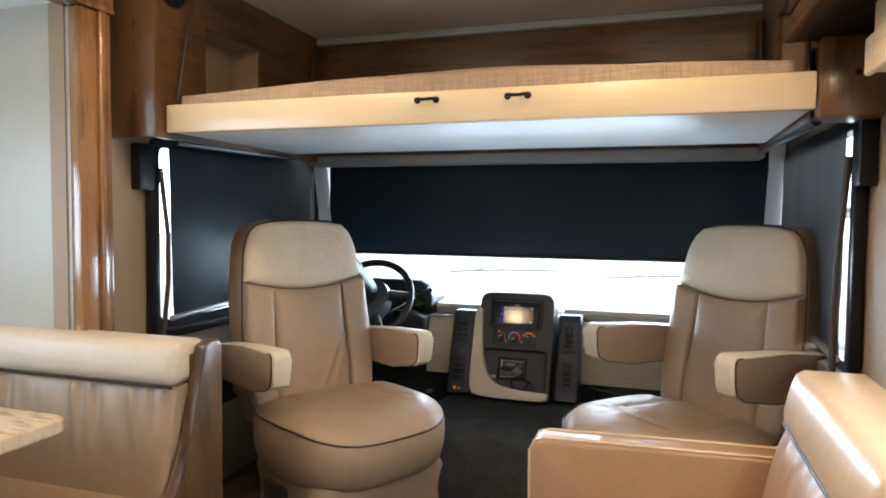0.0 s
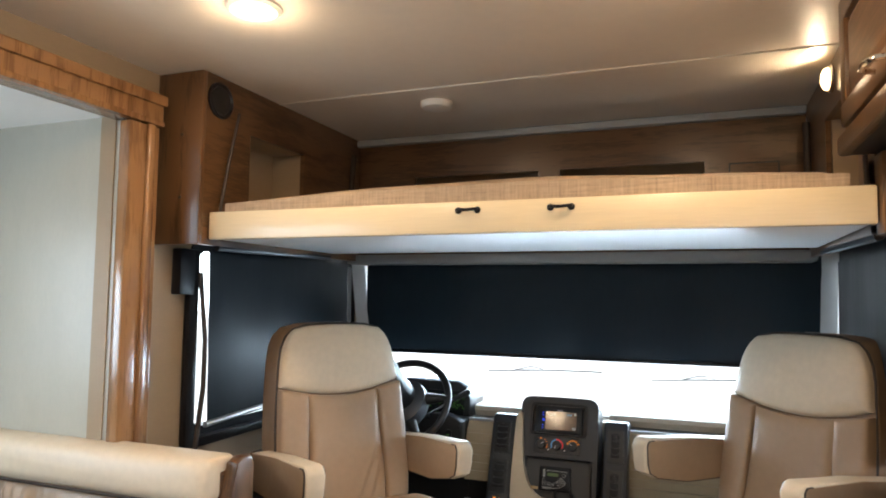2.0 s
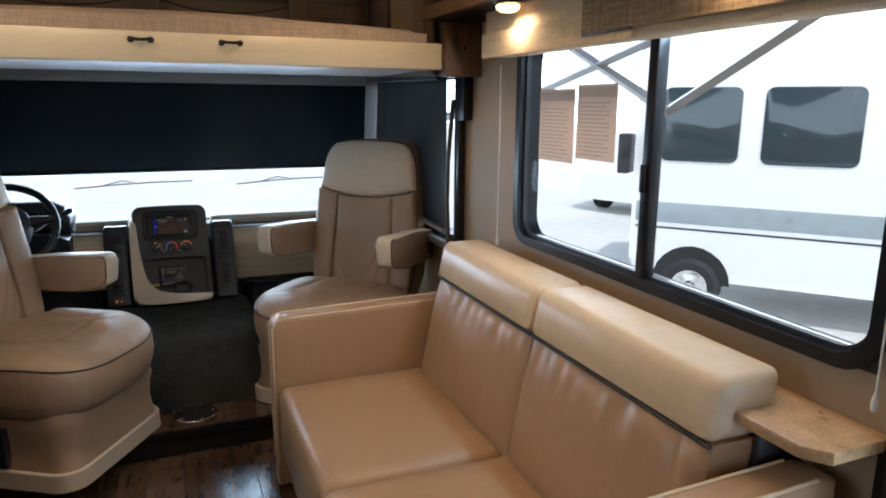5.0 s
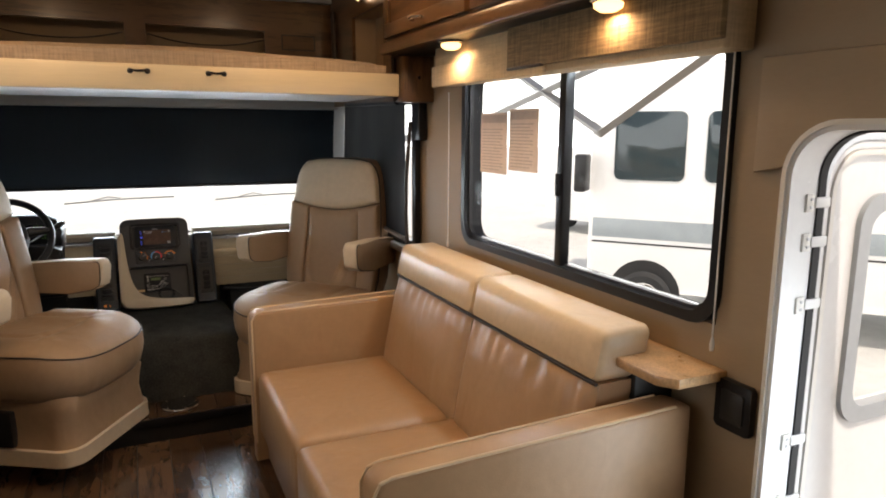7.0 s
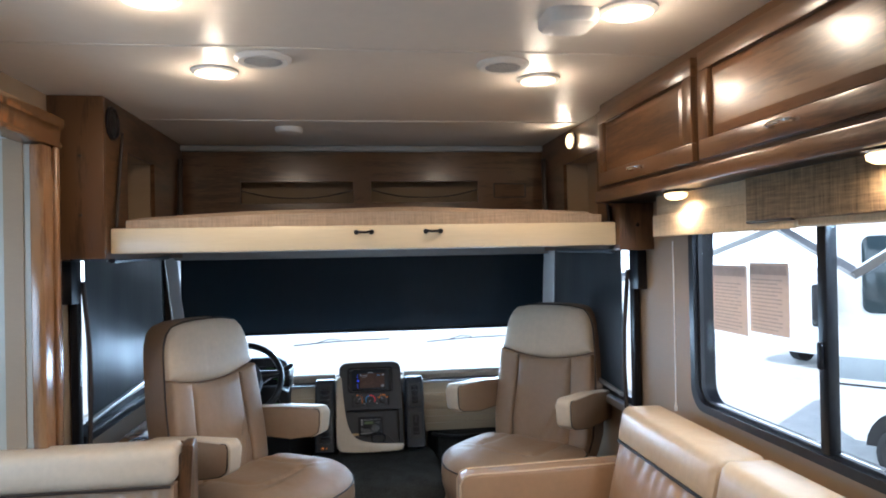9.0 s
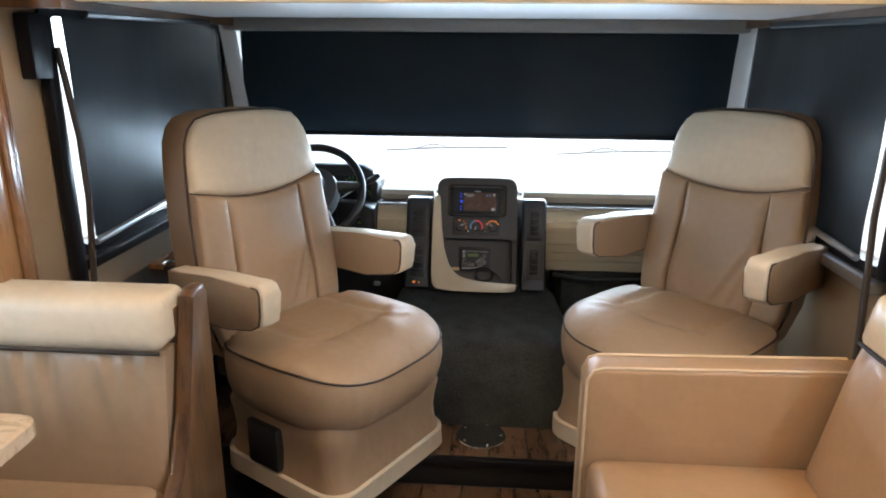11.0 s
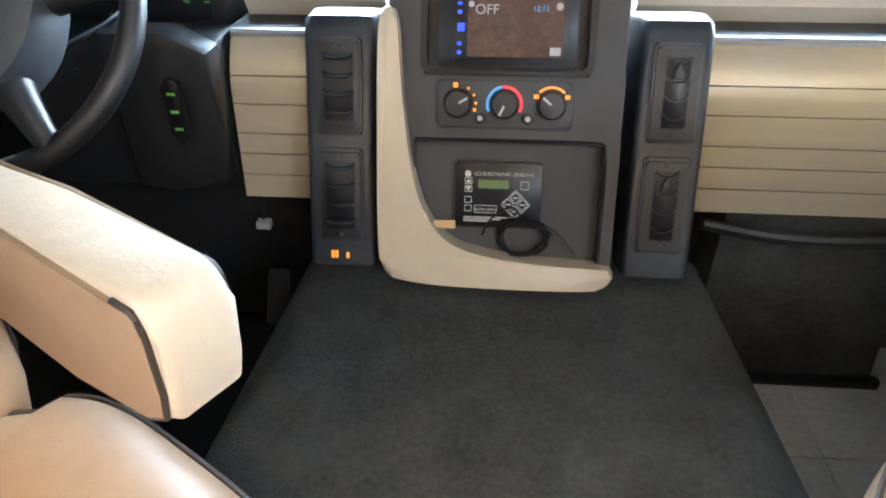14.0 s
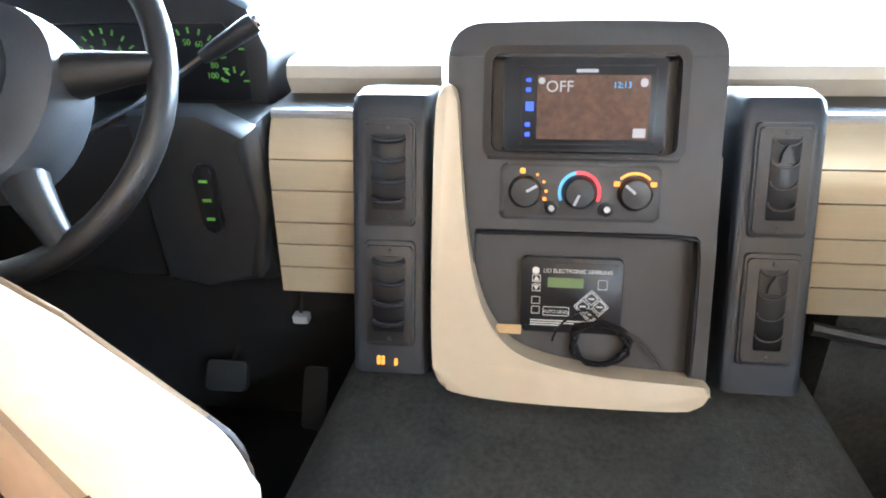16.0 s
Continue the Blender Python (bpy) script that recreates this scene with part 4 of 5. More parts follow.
for x, z, w, h in ((-0.60, 0.34, 0.075, 0.055), (-0.44, 0.30, 0.045, 0.11)):
    ped = empty("pedal", pose(x, 3.16, z - 0.05, -35), "black rubber foot pedal under the dashboard", "pedal", "foot pedals")
    prism("pad", rrect(-w / 2, w / 2, -h / 2, h / 2, 0.008), "y", -0.008, 0.008, RUBBER, 0.003, ped)
    tube("lever", [(0, 0.006, 0), (0, 0.05, 0.06), (0, 0.07, 0.20)], 0.007, BLACK, ped)
plug = empty("diagnostic_plug", pose(-0.455, 3.19, 0.405), "small pale connector hanging under the dashboard", "connector")
box("shell", (-0.014, 0.014, -0.010, 0.010, -0.008, 0.008), POSTGREY, 0.003, plug)
tube("lead", [(0.0, 0.0, 0.01), (0.004, 0.01, 0.04), (0.0, 0.03, 0.15)], 0.003, BLACK, plug)

cl = empty("instrument_cluster", pose(-0.66, 3.2, 0.80), "black hooded instrument cluster with green dials", "instrument cluster")
prism("hood", [(-0.25, -0.02), (0.21, -0.03), (0.222, 0.06), (0.20, 0.12), (0.15, 0.145), (-0.15, 0.15), (-0.22, 0.12), (-0.25, 0.05)], "y", -0.01, 0.20, BLACK, 0.02, cl)
prism("face", [(-0.21, -0.01), (0.185, -0.01), (0.19, 0.06), (0.16, 0.10), (-0.18, 0.10), (-0.21, 0.05)], "y", -0.014, -0.008, BLACKSATIN, 0.002, cl)
def dial(x, z, r, n, a0, a1, mat, numbers=()):
    for i in range(n):
        a = radians(a0 + (a1 - a0) * i / (n - 1))
        o = box("dial_tick", (-0.0012, 0.0012, -0.001, 0.001, -0.004, 0.004), mat, 0)
        o.parent = cl
        o.matrix_basis = pose(x + r * math.sin(a), -0.016, z + r * math.cos(a)) @ pose(0, 0, 0, 0, math.degrees(a), 0)
    for text, a in numbers:
        a = radians(a)
        lettering("dial_number", text, 0.012, pose(x + (r - 0.016) * math.sin(a), -0.0162, z + (r - 0.016) * math.cos(a) - 0.004, 90), mat, cl, "CENTER")


dial(-0.02, 0.045, 0.046, 13, -120, 120, GREENGLOW, (("2", -45), ("3", 0), ("4", 45), ("5", 85), ("6", 120)))
dial(0.11, 0.045, 0.046, 13, -120, 120, GREENGLOW, (("50", -10), ("60", 25), ("80", 95), ("100", 125)))
dial(0.168, 0.065, 0.016, 5, -90, 90, GREENGLOW)
dial(0.168, 0.02, 0.016, 5, -90, 90, GREENGLOW)
lettering("odometer", "0.010430", 0.010, pose(0.02, -0.0162, -0.005, 90), GREENGLOW, cl)

wheel = empty("steering_wheel", look((-0.67, 2.94, 0.87), (-0.67, 2.94 - 0.80, 0.87 + 0.60)) @ pose(0, 0, 0, 0, 180, 0), "black steering wheel with a padded hub and column stalk", "steering wheel")
R = 0.205
tube("rim", [(R * math.cos(2 * math.pi * i / 48), R * math.sin(2 * math.pi * i / 48), 0) for i in range(48)], 0.016, BLACK, wheel, True, 12)
hub_pts = [(math.copysign(abs(math.cos(a)) ** 0.8, math.cos(a)) * 0.115, math.sin(a) * (0.095 if math.sin(a) > 0 else 0.125)) for a in [2 * math.pi * i / 28 for i in range(28)]]
rings("hub", hub_pts, "z", [(0.03, 0.06), (0.006, 0.045), (0.0, 0.01), (0.003, -0.02), (0.018, -0.042), (0.045, -0.056), (0.085, -0.062)], HUBSHEEN, wheel, None, (0, 0))
for a in (10, 170, 236, 304):
    ca, sa = math.cos(radians(a)), math.sin(radians(a))
    tube("spoke", [(0.08 * ca, 0.08 * sa, 0.008), (0.13 * ca, 0.13 * sa, 0.012), (0.17 * ca, 0.17 * sa, 0.006), (0.202 * ca, 0.202 * sa, 0.0)], [0.030, 0.024, 0.018, 0.015], BLACK, wheel, n=14)
lathe("column", [(0.075, 0.02), (0.07, 0.06), (0.062, 0.16), (0.06, 0.30)], BLACK, wheel)
to_wheel = wheel.matrix_world.inverted()
STALK = [Vector(q) for q in ((-0.655, 3.07, 0.785), (-0.596, 3.087, 0.811), (-0.50, 3.114, 0.870), (-0.478, 3.120, 0.882), (-0.436, 3.132, 0.906), (-0.428, 3.134, 0.911))]
tube("shift_stalk", [to_wheel @ q for q in STALK[:4]], 0.0055, CHROME, wheel)
tube("stalk_knob", [to_wheel @ q for q in STALK[2:]], [0.009, 0.012, 0.014, 0.012], BLACK, wheel, n=14)
tube("stalk_button", [to_wheel @ STALK[-1], to_wheel @ (STALK[-1] + Vector((0.006, 0.001, 0.003)))], 0.009, CHROME, wheel, n=14)

# ---------------- engine cover ----------------
dog = structure(empty("engine_cover", pose(0, 0, 0), "charcoal carpeted engine cover between the cab seats", "engine cover"))
def dog_point(a, b):
    """a across (0..1), b from the console (0) to the step (1), over the top."""
    if b < 0.62:
        t = b / 0.62
        y, z = 3.08 - 0.48 * t, 0.455 - 0.035 * t
    else:
        t = (b - 0.62) / 0.38
        y, z = 2.60 - 0.15 * math.sin(t * math.pi / 2) ** 1.0, 0.42 - (0.42 - CAB) * (1 - math.cos(t * math.pi / 2))
    w = 0.325 + 0.055 * min(1, (3.08 - y) / 0.5)
    x = (a * 2 - 1) * w
    drop = max(0, (abs(a * 2 - 1) - 0.84) / 0.16)
    return x, y, max(CAB, z - (z - CAB) * 0.10 * drop ** 2)


bm = bmesh.new()
NA, NB = 24, 30
g = [[bm.verts.new(dog_point(i / NA, j / NB)) for i in range(NA + 1)] for j in range(NB + 1)]
for j in range(NB):
    for i in range(NA):
        bm.faces.new((g[j][i], g[j][i + 1], g[j + 1][i + 1], g[j + 1][i]))
ext = bmesh.ops.extrude_edge_only(bm, edges=[e for e in bm.edges if e.is_boundary])
for v in (q for q in ext["geom"] if isinstance(q, bmesh.types.BMVert)):
    v.co.z = CAB - 0.002
    v.co.x *= 1.06
finish("carpet_top", bm, CARPET, dog)

lid = empty("floor_cap", pose(0.036, 2.39, CAB), "round chrome table-leg socket in the step floor", "floor socket")
lathe("flange", [(0.085, 0), (0.083, 0.004), (0.055, 0.008), (0.05, 0.006), (0.03, 0.006), (0.002, 0.007)], CHROME, lid)
for k in range(5):
    a = 2 * math.pi * k / 5
    lathe("screw", [(0.006, 0.004), (0.006, 0.009), (0.002, 0.010)], CHROME, lid, pose(0.068 * math.cos(a), 0.068 * math.sin(a), 0), 10)

# ---------------- centre console ----------------
CONS = pose(-0.008, 2.965, 0.467, -19.6)
con = empty("centre_console", CONS, "charcoal dash console with touch screen, heater dials and leveling panel", "console")


def cpart(name, pts, y0, y1, mat, bevel=0.0):
    return prism(name, pts, "y", y0, y1, mat, bevel, con)


ARC = [(0.127 + 0.04 * math.cos(radians(a)), 0.430 + 0.04 * math.sin(radians(a))) for a in range(0, 91, 15)]
TOP = ARC + [(0.06, 0.4715), (0.0, 0.472), (-0.06, 0.4715)] + [(-q[0], q[1]) for q in ARC[::-1]]
shell = [(-0.172, -0.005), (0.165, -0.005), (0.170, 0.2)] + TOP + [(-0.172, 0.2)]
cpart("core", shell, 0.025, 0.14, CHARCOAL, 0.01)
# front face with its two recesses
def face_strips():
    bm = bmesh.new()
    def bx(u0, u1, v0, v1):
        add_box(bm, (u0, u1, 0.0, 0.026, v0, v1), 0)
    bx(-0.167, -0.112, 0.312, 0.43)
    bx(0.114, 0.167, 0.312, 0.43)
    bx(-0.168, 0.169, 0.212, 0.312)
    bx(0.148, 0.170, 0.0, 0.212)
    bx(-0.172, -0.13, 0.0, 0.212)
    return finish("face", bm, CHARCOAL, con)


face_strips()
cpart("face_top", TOP, 0.0, 0.026, CHARCOAL, 0.0012)
cpart("lower_recess_back", [(-0.131, 0.0), (0.149, 0.0), (0.149, 0.213), (-0.131, 0.213)], 0.0235, 0.03, CHARCOAL)
cpart("screen_recess_back", [(-0.113, 0.311), (0.115, 0.311), (0.115, 0.431), (-0.113, 0.431)], 0.022, 0.03, BLACK)
frame_ring("recess_rim", rrect(-0.122, 0.124, 0.306, 0.443, 0.016), rrect(-0.112, 0.114, 0.314, 0.433, 0.012), "y", -0.003, 0.008, BLACKSATIN, con)
cpart("radio_body", rrect(-0.098, 0.099, 0.316, 0.430, 0.006), -0.001, 0.024, BLACKSATIN, 0.003)
# dark line added along the recess's top and right edge to draw its shade
for pts in ([(-0.128, -0.001, 0.213), (0.06, -0.001, 0.214), (0.143, -0.001, 0.213), (0.149, -0.001, 0.206), (0.150, -0.001, 0.12), (0.149, -0.001, 0.035)],):
    tube("bin_edge_shade", pts, 0.003, BLACKSATIN, con, n=8, smooth_path=1)
cpart("radio_bezel", rrect(-0.076, 0.086, 0.324, 0.420, 0.004), -0.003, 0.004, BLACKSATIN, 0.002)
cpart("display", rrect(-0.056, 0.078, 0.331, 0.408, 0.002), -0.0045, -0.002, SCREEN)
cpart("recess_lip", rrect(-0.116, 0.118, 0.305, 0.311, 0.003), -0.006, 0.004, BLACKSATIN, 0.002)
lettering("display_text", "OFF", 0.019, pose(-0.046, -0.005, 0.388, 90), SCREENTXT, con)
lettering("display_clock", "12:13", 0.010, pose(0.034, -0.005, 0.393, 90), SKYBLUE, con)
cpart("display_icon", rrect(0.060, 0.075, 0.334, 0.345, 0.001), -0.0052, -0.0044, SCREENTXT)
cpart("display_icon", rrect(0.066, 0.075, 0.394, 0.404, 0.004), -0.0052, -0.0044, SCREENTXT)
cpart("display_icon", rrect(-0.055, -0.047, 0.397, 0.405, 0.0038), -0.0052, -0.0044, SCREENTXT)
cpart("maker_mark", rrect(-0.010, 0.016, 0.411, 0.415, 0.001), -0.0038, -0.0028, SCREENTXT)
for v, h in ((0.334, 0.005), (0.346, 0.005), (0.365, 0.011), (0.388, 0.005), (0.400, 0.004)):
    cpart("side_key", rrect(-0.070, -0.064 if h < 0.01 else -0.060, v, v + h, 0.001), -0.0042, -0.0028, BLUEGLOW)
# heater plate
cpart("heater_plate_rim", rrect(-0.099, 0.099, 0.230, 0.301, 0.010), -0.003, 0.004, BLACK, 0.002)
cpart("heater_plate", rrect(-0.095, 0.095, 0.234, 0.297, 0.008), -0.0045, 0.0, CHARCOAL, 0.001)
for k, u in enumerate((-0.067, 0.0, 0.067)):
    lathe("knob", [(0.021, 0.0), (0.020, 0.010), (0.017, 0.016), (0.002, 0.017)], BLACK, con, pose(u, -0.004, 0.266, 90))
    a = (60, 205, -50)[k]
    o = box("knob_pointer", (-0.0016, 0.0016, -0.0225, -0.0195, 0.002, 0.017), SCREENTXT, 0)
    o.parent = con
    o.matrix_basis = pose(u, 0, 0.266, 0, a, 0)


def arc(name, u, v, r, a0, a1, w, mat):
    pts = []
    n = 14
    for i in range(n + 1):
        a = radians(a0 + (a1 - a0) * i / n)
        pts.append((u + r * math.sin(a), v + r * math.cos(a)))
    for i in range(n + 1):
        a = radians(a1 + (a0 - a1) * i / n)
        pts.append((u + (r + w) * math.sin(a), v + (r + w) * math.cos(a)))
    return cpart(name, pts, -0.0058, -0.0040, mat)


arc("cold_arc", 0.0, 0.266, 0.0225, -115, -12, 0.004, SKYBLUE)
arc("hot_arc", 0.0, 0.266, 0.0225, -10, 115, 0.004, REDGLOW)
arc("mode_arc", 0.067, 0.266, 0.0235, -45, 45, 0.003, ORANGE)
for a, s in ((-8, 0.0034), (35, 0.0018), (62, 0.0018), (88, 0.0018), (110, 0.0024)):
    u, v = -0.067 + 0.026 * math.sin(radians(a)), 0.266 + 0.026 * math.cos(radians(a))
    cpart("fan_mark", rrect(u - s, u + s, v - s, v + s, s * 0.5, 2), -0.0058, -0.004, ORANGE)
for a in (-62, 62):
    u, v = 0.067 + 0.025 * math.sin(radians(a)), 0.266 + 0.025 * math.cos(radians(a))
    cpart("mode_mark", rrect(u - 0.0036, u + 0.0036, v - 0.003, v + 0.003, 0.001, 2), -0.0058, -0.004, ORANGE)
for u in (-0.034, 0.034):
    lathe("push_button", [(0.009, 0.0), (0.0085, 0.006), (0.002, 0.007)], BLACKSATIN, con, pose(u, -0.004, 0.246, 90), 14)
    lathe("button_mark", [(0.004, 0.0), (0.004, 0.0076), (0.001, 0.0077)], PRINT, con, pose(u, -0.004, 0.246, 90), 8)
# leveling panel
LV = 0.023
cpart("leveling_frame", rrect(-0.068, 0.062, 0.080, 0.180, 0.006), LV - 0.012, LV + 0.002, BLACKSATIN, 0.003)
cpart("leveling_face", rrect(-0.061, 0.055, 0.087, 0.173, 0.003), LV - 0.0135, LV - 0.008, BLACKSATIN, 0.001)
LT = LV - 0.0142
lettering("leveling_title", "LCI ELECTRONIC LEVELING", 0.0072, pose(-0.040, LT, 0.1605, 90), PRINT, con)
cpart("leveling_badge", rrect(-0.054, -0.045, 0.158, 0.167, 0.004), LT - 0.0002, LT + 0.001, PRINT)
cpart("leveling_lcd", rrect(-0.034, 0.012, 0.141, 0.154, 0.001), LT - 0.0002, LT + 0.001, GREENLCD)
lettering("leveling_key_text", "AUTO LEVEL", 0.0058, pose(-0.022, LT - 0.0002, 0.1065, 90), PRINT, con, "CENTER")


def key_outline(u0, u1, v0, v1, turn=0.0):
    um, vm = (u0 + u1) / 2, (v0 + v1) / 2
    o = frame_ring("key_outline", rrect(u0 - um, u1 - um, v0 - vm, v1 - vm, 0.001, 1), rrect(u0 - um + 0.0008, u1 - um - 0.0008, v0 - vm + 0.0008, v1 - vm - 0.0008, 0.0006, 1), "y", -0.0003, 0.0004, PRINT)
    o.parent = con
    o.matrix_basis = pose(um, LT, vm, 0, turn, 0)


for r in ((-0.054, -0.043, 0.147, 0.157), (-0.054, -0.043, 0.135, 0.145), (-0.054, -0.043, 0.118, 0.128), (-0.054, -0.043, 0.105, 0.115), (-0.039, -0.005, 0.103, 0.115), (0.030, 0.042, 0.140, 0.153)):
    key_outline(*r)
key_outline(0.007, 0.039, 0.101, 0.133, 45)
for du, dv in ((0, 0.0105), (0, -0.0105), (-0.0105, 0), (0.0105, 0)):
    key_outline(0.023 + du - 0.0065, 0.023 + du + 0.0065, 0.117 + dv - 0.0065, 0.117 + dv + 0.0065, 45)
    cpart("key_print", rrect(0.023 + du - 0.004, 0.023 + du + 0.004, 0.117 + dv - 0.0008, 0.117 + dv + 0.0008, 0.0003, 1), LT - 0.0003, LT + 0.0005, PRINT)
for tri in ([(-0.0525, 0.149), (-0.0445, 0.149), (-0.0485, 0.1555)], [(-0.0525, 0.143), (-0.0445, 0.143), (-0.0485, 0.1365)]):
    cpart("key_arrow", tri, LT - 0.0003, LT + 0.0005, PRINT)
for v in (0.0955, 0.0925, 0.0895):
    cpart("small_print", rrect(-0.055, 0.02 - (0.0955 - v) * 6, v, v + 0.0014, 0.0004, 1), LT - 0.0003, LT + 0.0005, PRINT)
# champagne sweep
def rounded(pts, times=2):
    """Cuts the corners of a closed outline."""
    for _ in range(times):
        out = []
        for i, q in enumerate(pts):
            r = pts[(i + 1) % len(pts)]
            out += [(q[0] * 0.75 + r[0] * 0.25, q[1] * 0.75 + r[1] * 0.25), (q[0] * 0.25 + r[0] * 0.75, q[1] * 0.25 + r[1] * 0.75)]
        pts = out
    return pts


sweep = rounded([(-0.176, 0.39), (-0.165, 0.398), (-0.152, 0.39), (-0.148, 0.32), (-0.143, 0.26), (-0.135, 0.195), (-0.126, 0.148), (-0.112, 0.108), (-0.092, 0.078), (-0.066, 0.058), (-0.03, 0.047), (0.02, 0.038), (0.09, 0.033), (0.165, 0.031), (0.172, 0.026), (0.167, 0.006), (0.15, -0.004), (0.02, -0.006), (-0.09, -0.004), (-0.150, 0.003), (-0.176, 0.014), (-0.181, 0.07), (-0.181, 0.2), (-0.180, 0.33)])
cpart("champagne_sweep", sweep, -0.030, 0.02, BEIGE, 0.008)
cpart("bin_floor", [(-0.12, 0.02), (0.148, 0.02), (0.148, 0.03), (-0.12, 0.03)], -0.02, 0.026, CHARCOAL)
cpart("paper_tag", rrect(-0.098, -0.066, 0.082, 0.094, 0.001, 1), -0.012, -0.010, CARD)
coil = tagged(new("coiled_cable"), "coiled black cable lying in the console bin", "cable")
coil.matrix_world = CONS @ pose(0.035, 0.008, 0.068)
tube("coil", [(0.036 * math.cos(i * 0.42) * (1 + 0.08 * math.sin(i * 1.3)) + 0.004 * math.sin(i), 0.003 * math.sin(i * 0.9), 0.028 * math.sin(i * 0.42) + 0.003 * math.cos(i * 0.7)) for i in range(62)], 0.0024, BLACKSATIN, coil, n=6)
tube("lead", [(0.02, 0.0, 0.02), (0.05, -0.004, 0.012), (0.075, -0.006, -0.018), (0.082, -0.006, -0.026)], 0.0024, CHARCOAL, coil, n=6, smooth_path=1)
tube("lead", [(0.0, 0.0, 0.03), (-0.02, -0.002, 0.05), (-0.055, 0.002, 0.02), (-0.06, 0.002, 0.0)], 0.0018, BLACKSATIN, coil, n=6, smooth_path=1)


def pod(sx):
    u0, u1 = (0.190, 0.291) if sx > 0 else (-0.296, -0.190)
    nm = "vent_pod"
    e = empty(nm, CONS, "blue-black dash pod with two vents", "dash pod", "vent pods")
    prof = [(0.012, 0.010), (0.012, 0.365), (0.022, 0.385), (0.06, 0.398), (0.17, 0.41), (0.17, -0.01)]
    um = (u0 + u1) / 2
    prism("body", prof, "x", u0, u1, NAVYBLACK, 0.012, e, 3)
    for v0, v1 in ((0.215, 0.355), (0.050, 0.195)):
        prism("vent_surround", rrect(um - 0.034, um + 0.034, v0, v1, 0.006), "y", 0.006, 0.016, NAVYBLACK, 0.003, e)
        prism("vent_bezel", rrect(um - 0.031, um + 0.031, v0 + 0.006, v1 - 0.006, 0.005), "y", 0.002, 0.010, CHARCOAL if sx > 0 else BLACK, 0.002, e)
        tw = 0.017 if sx > 0 else 0.022
        prism("vent_throat", rrect(um - tw, um + tw, v0 + 0.022, v1 - 0.020, 0.003), "y", 0.0005, 0.006, BLACKSATIN, 0.001, e)
        for i in range(4):
            z = v0 + 0.032 + i * (v1 - v0 - 0.062) / 3
            if sx > 0:
                tube("vane", [(um + tw * 0.95 * math.cos(radians(a)), -0.001, z + 0.012 - 0.010 * math.sin(radians(a))) for a in range(0, 181, 30)], 0.0012, CHARCOAL, e, n=6)
            else:
                tube("vane", [(um + tw * 0.95 * math.cos(radians(a)), -0.001 - 0.007 * math.sin(radians(a)), z + 0.006 - 0.005 * math.sin(radians(a))) for a in range(0, 181, 30)], 0.0028, NAVYBLACK, e, n=8)
        if sx > 0:
            prism("vane_tab", [(um - 0.008, v1 - 0.048), (um + 0.008, v1 - 0.048), (um + 0.006, v1 - 0.036), (um, v1 - 0.026), (um - 0.006, v1 - 0.036)], "y", -0.006, 0.001, BLACK, 0.001, e)
        for z in (v0 + 0.012, v1 - 0.012):
            lathe("screw", [(0.003, 0), (0.003, 0.002), (0.001, 0.0025)], CHARCOAL, e, pose(um, 0.0025, z, 90), 8)
    if sx < 0:
        for du, h in ((-0.016, 0.012), (-0.010, 0.012), (0.008, 0.009)):
            prism("indicator", rrect(um + du - 0.0022, um + du + 0.0022, 0.022, 0.022 + h, 0.001, 1), "y", 0.009, 0.0125, ORANGE, 0, e)


pod(-1)
pod(1)

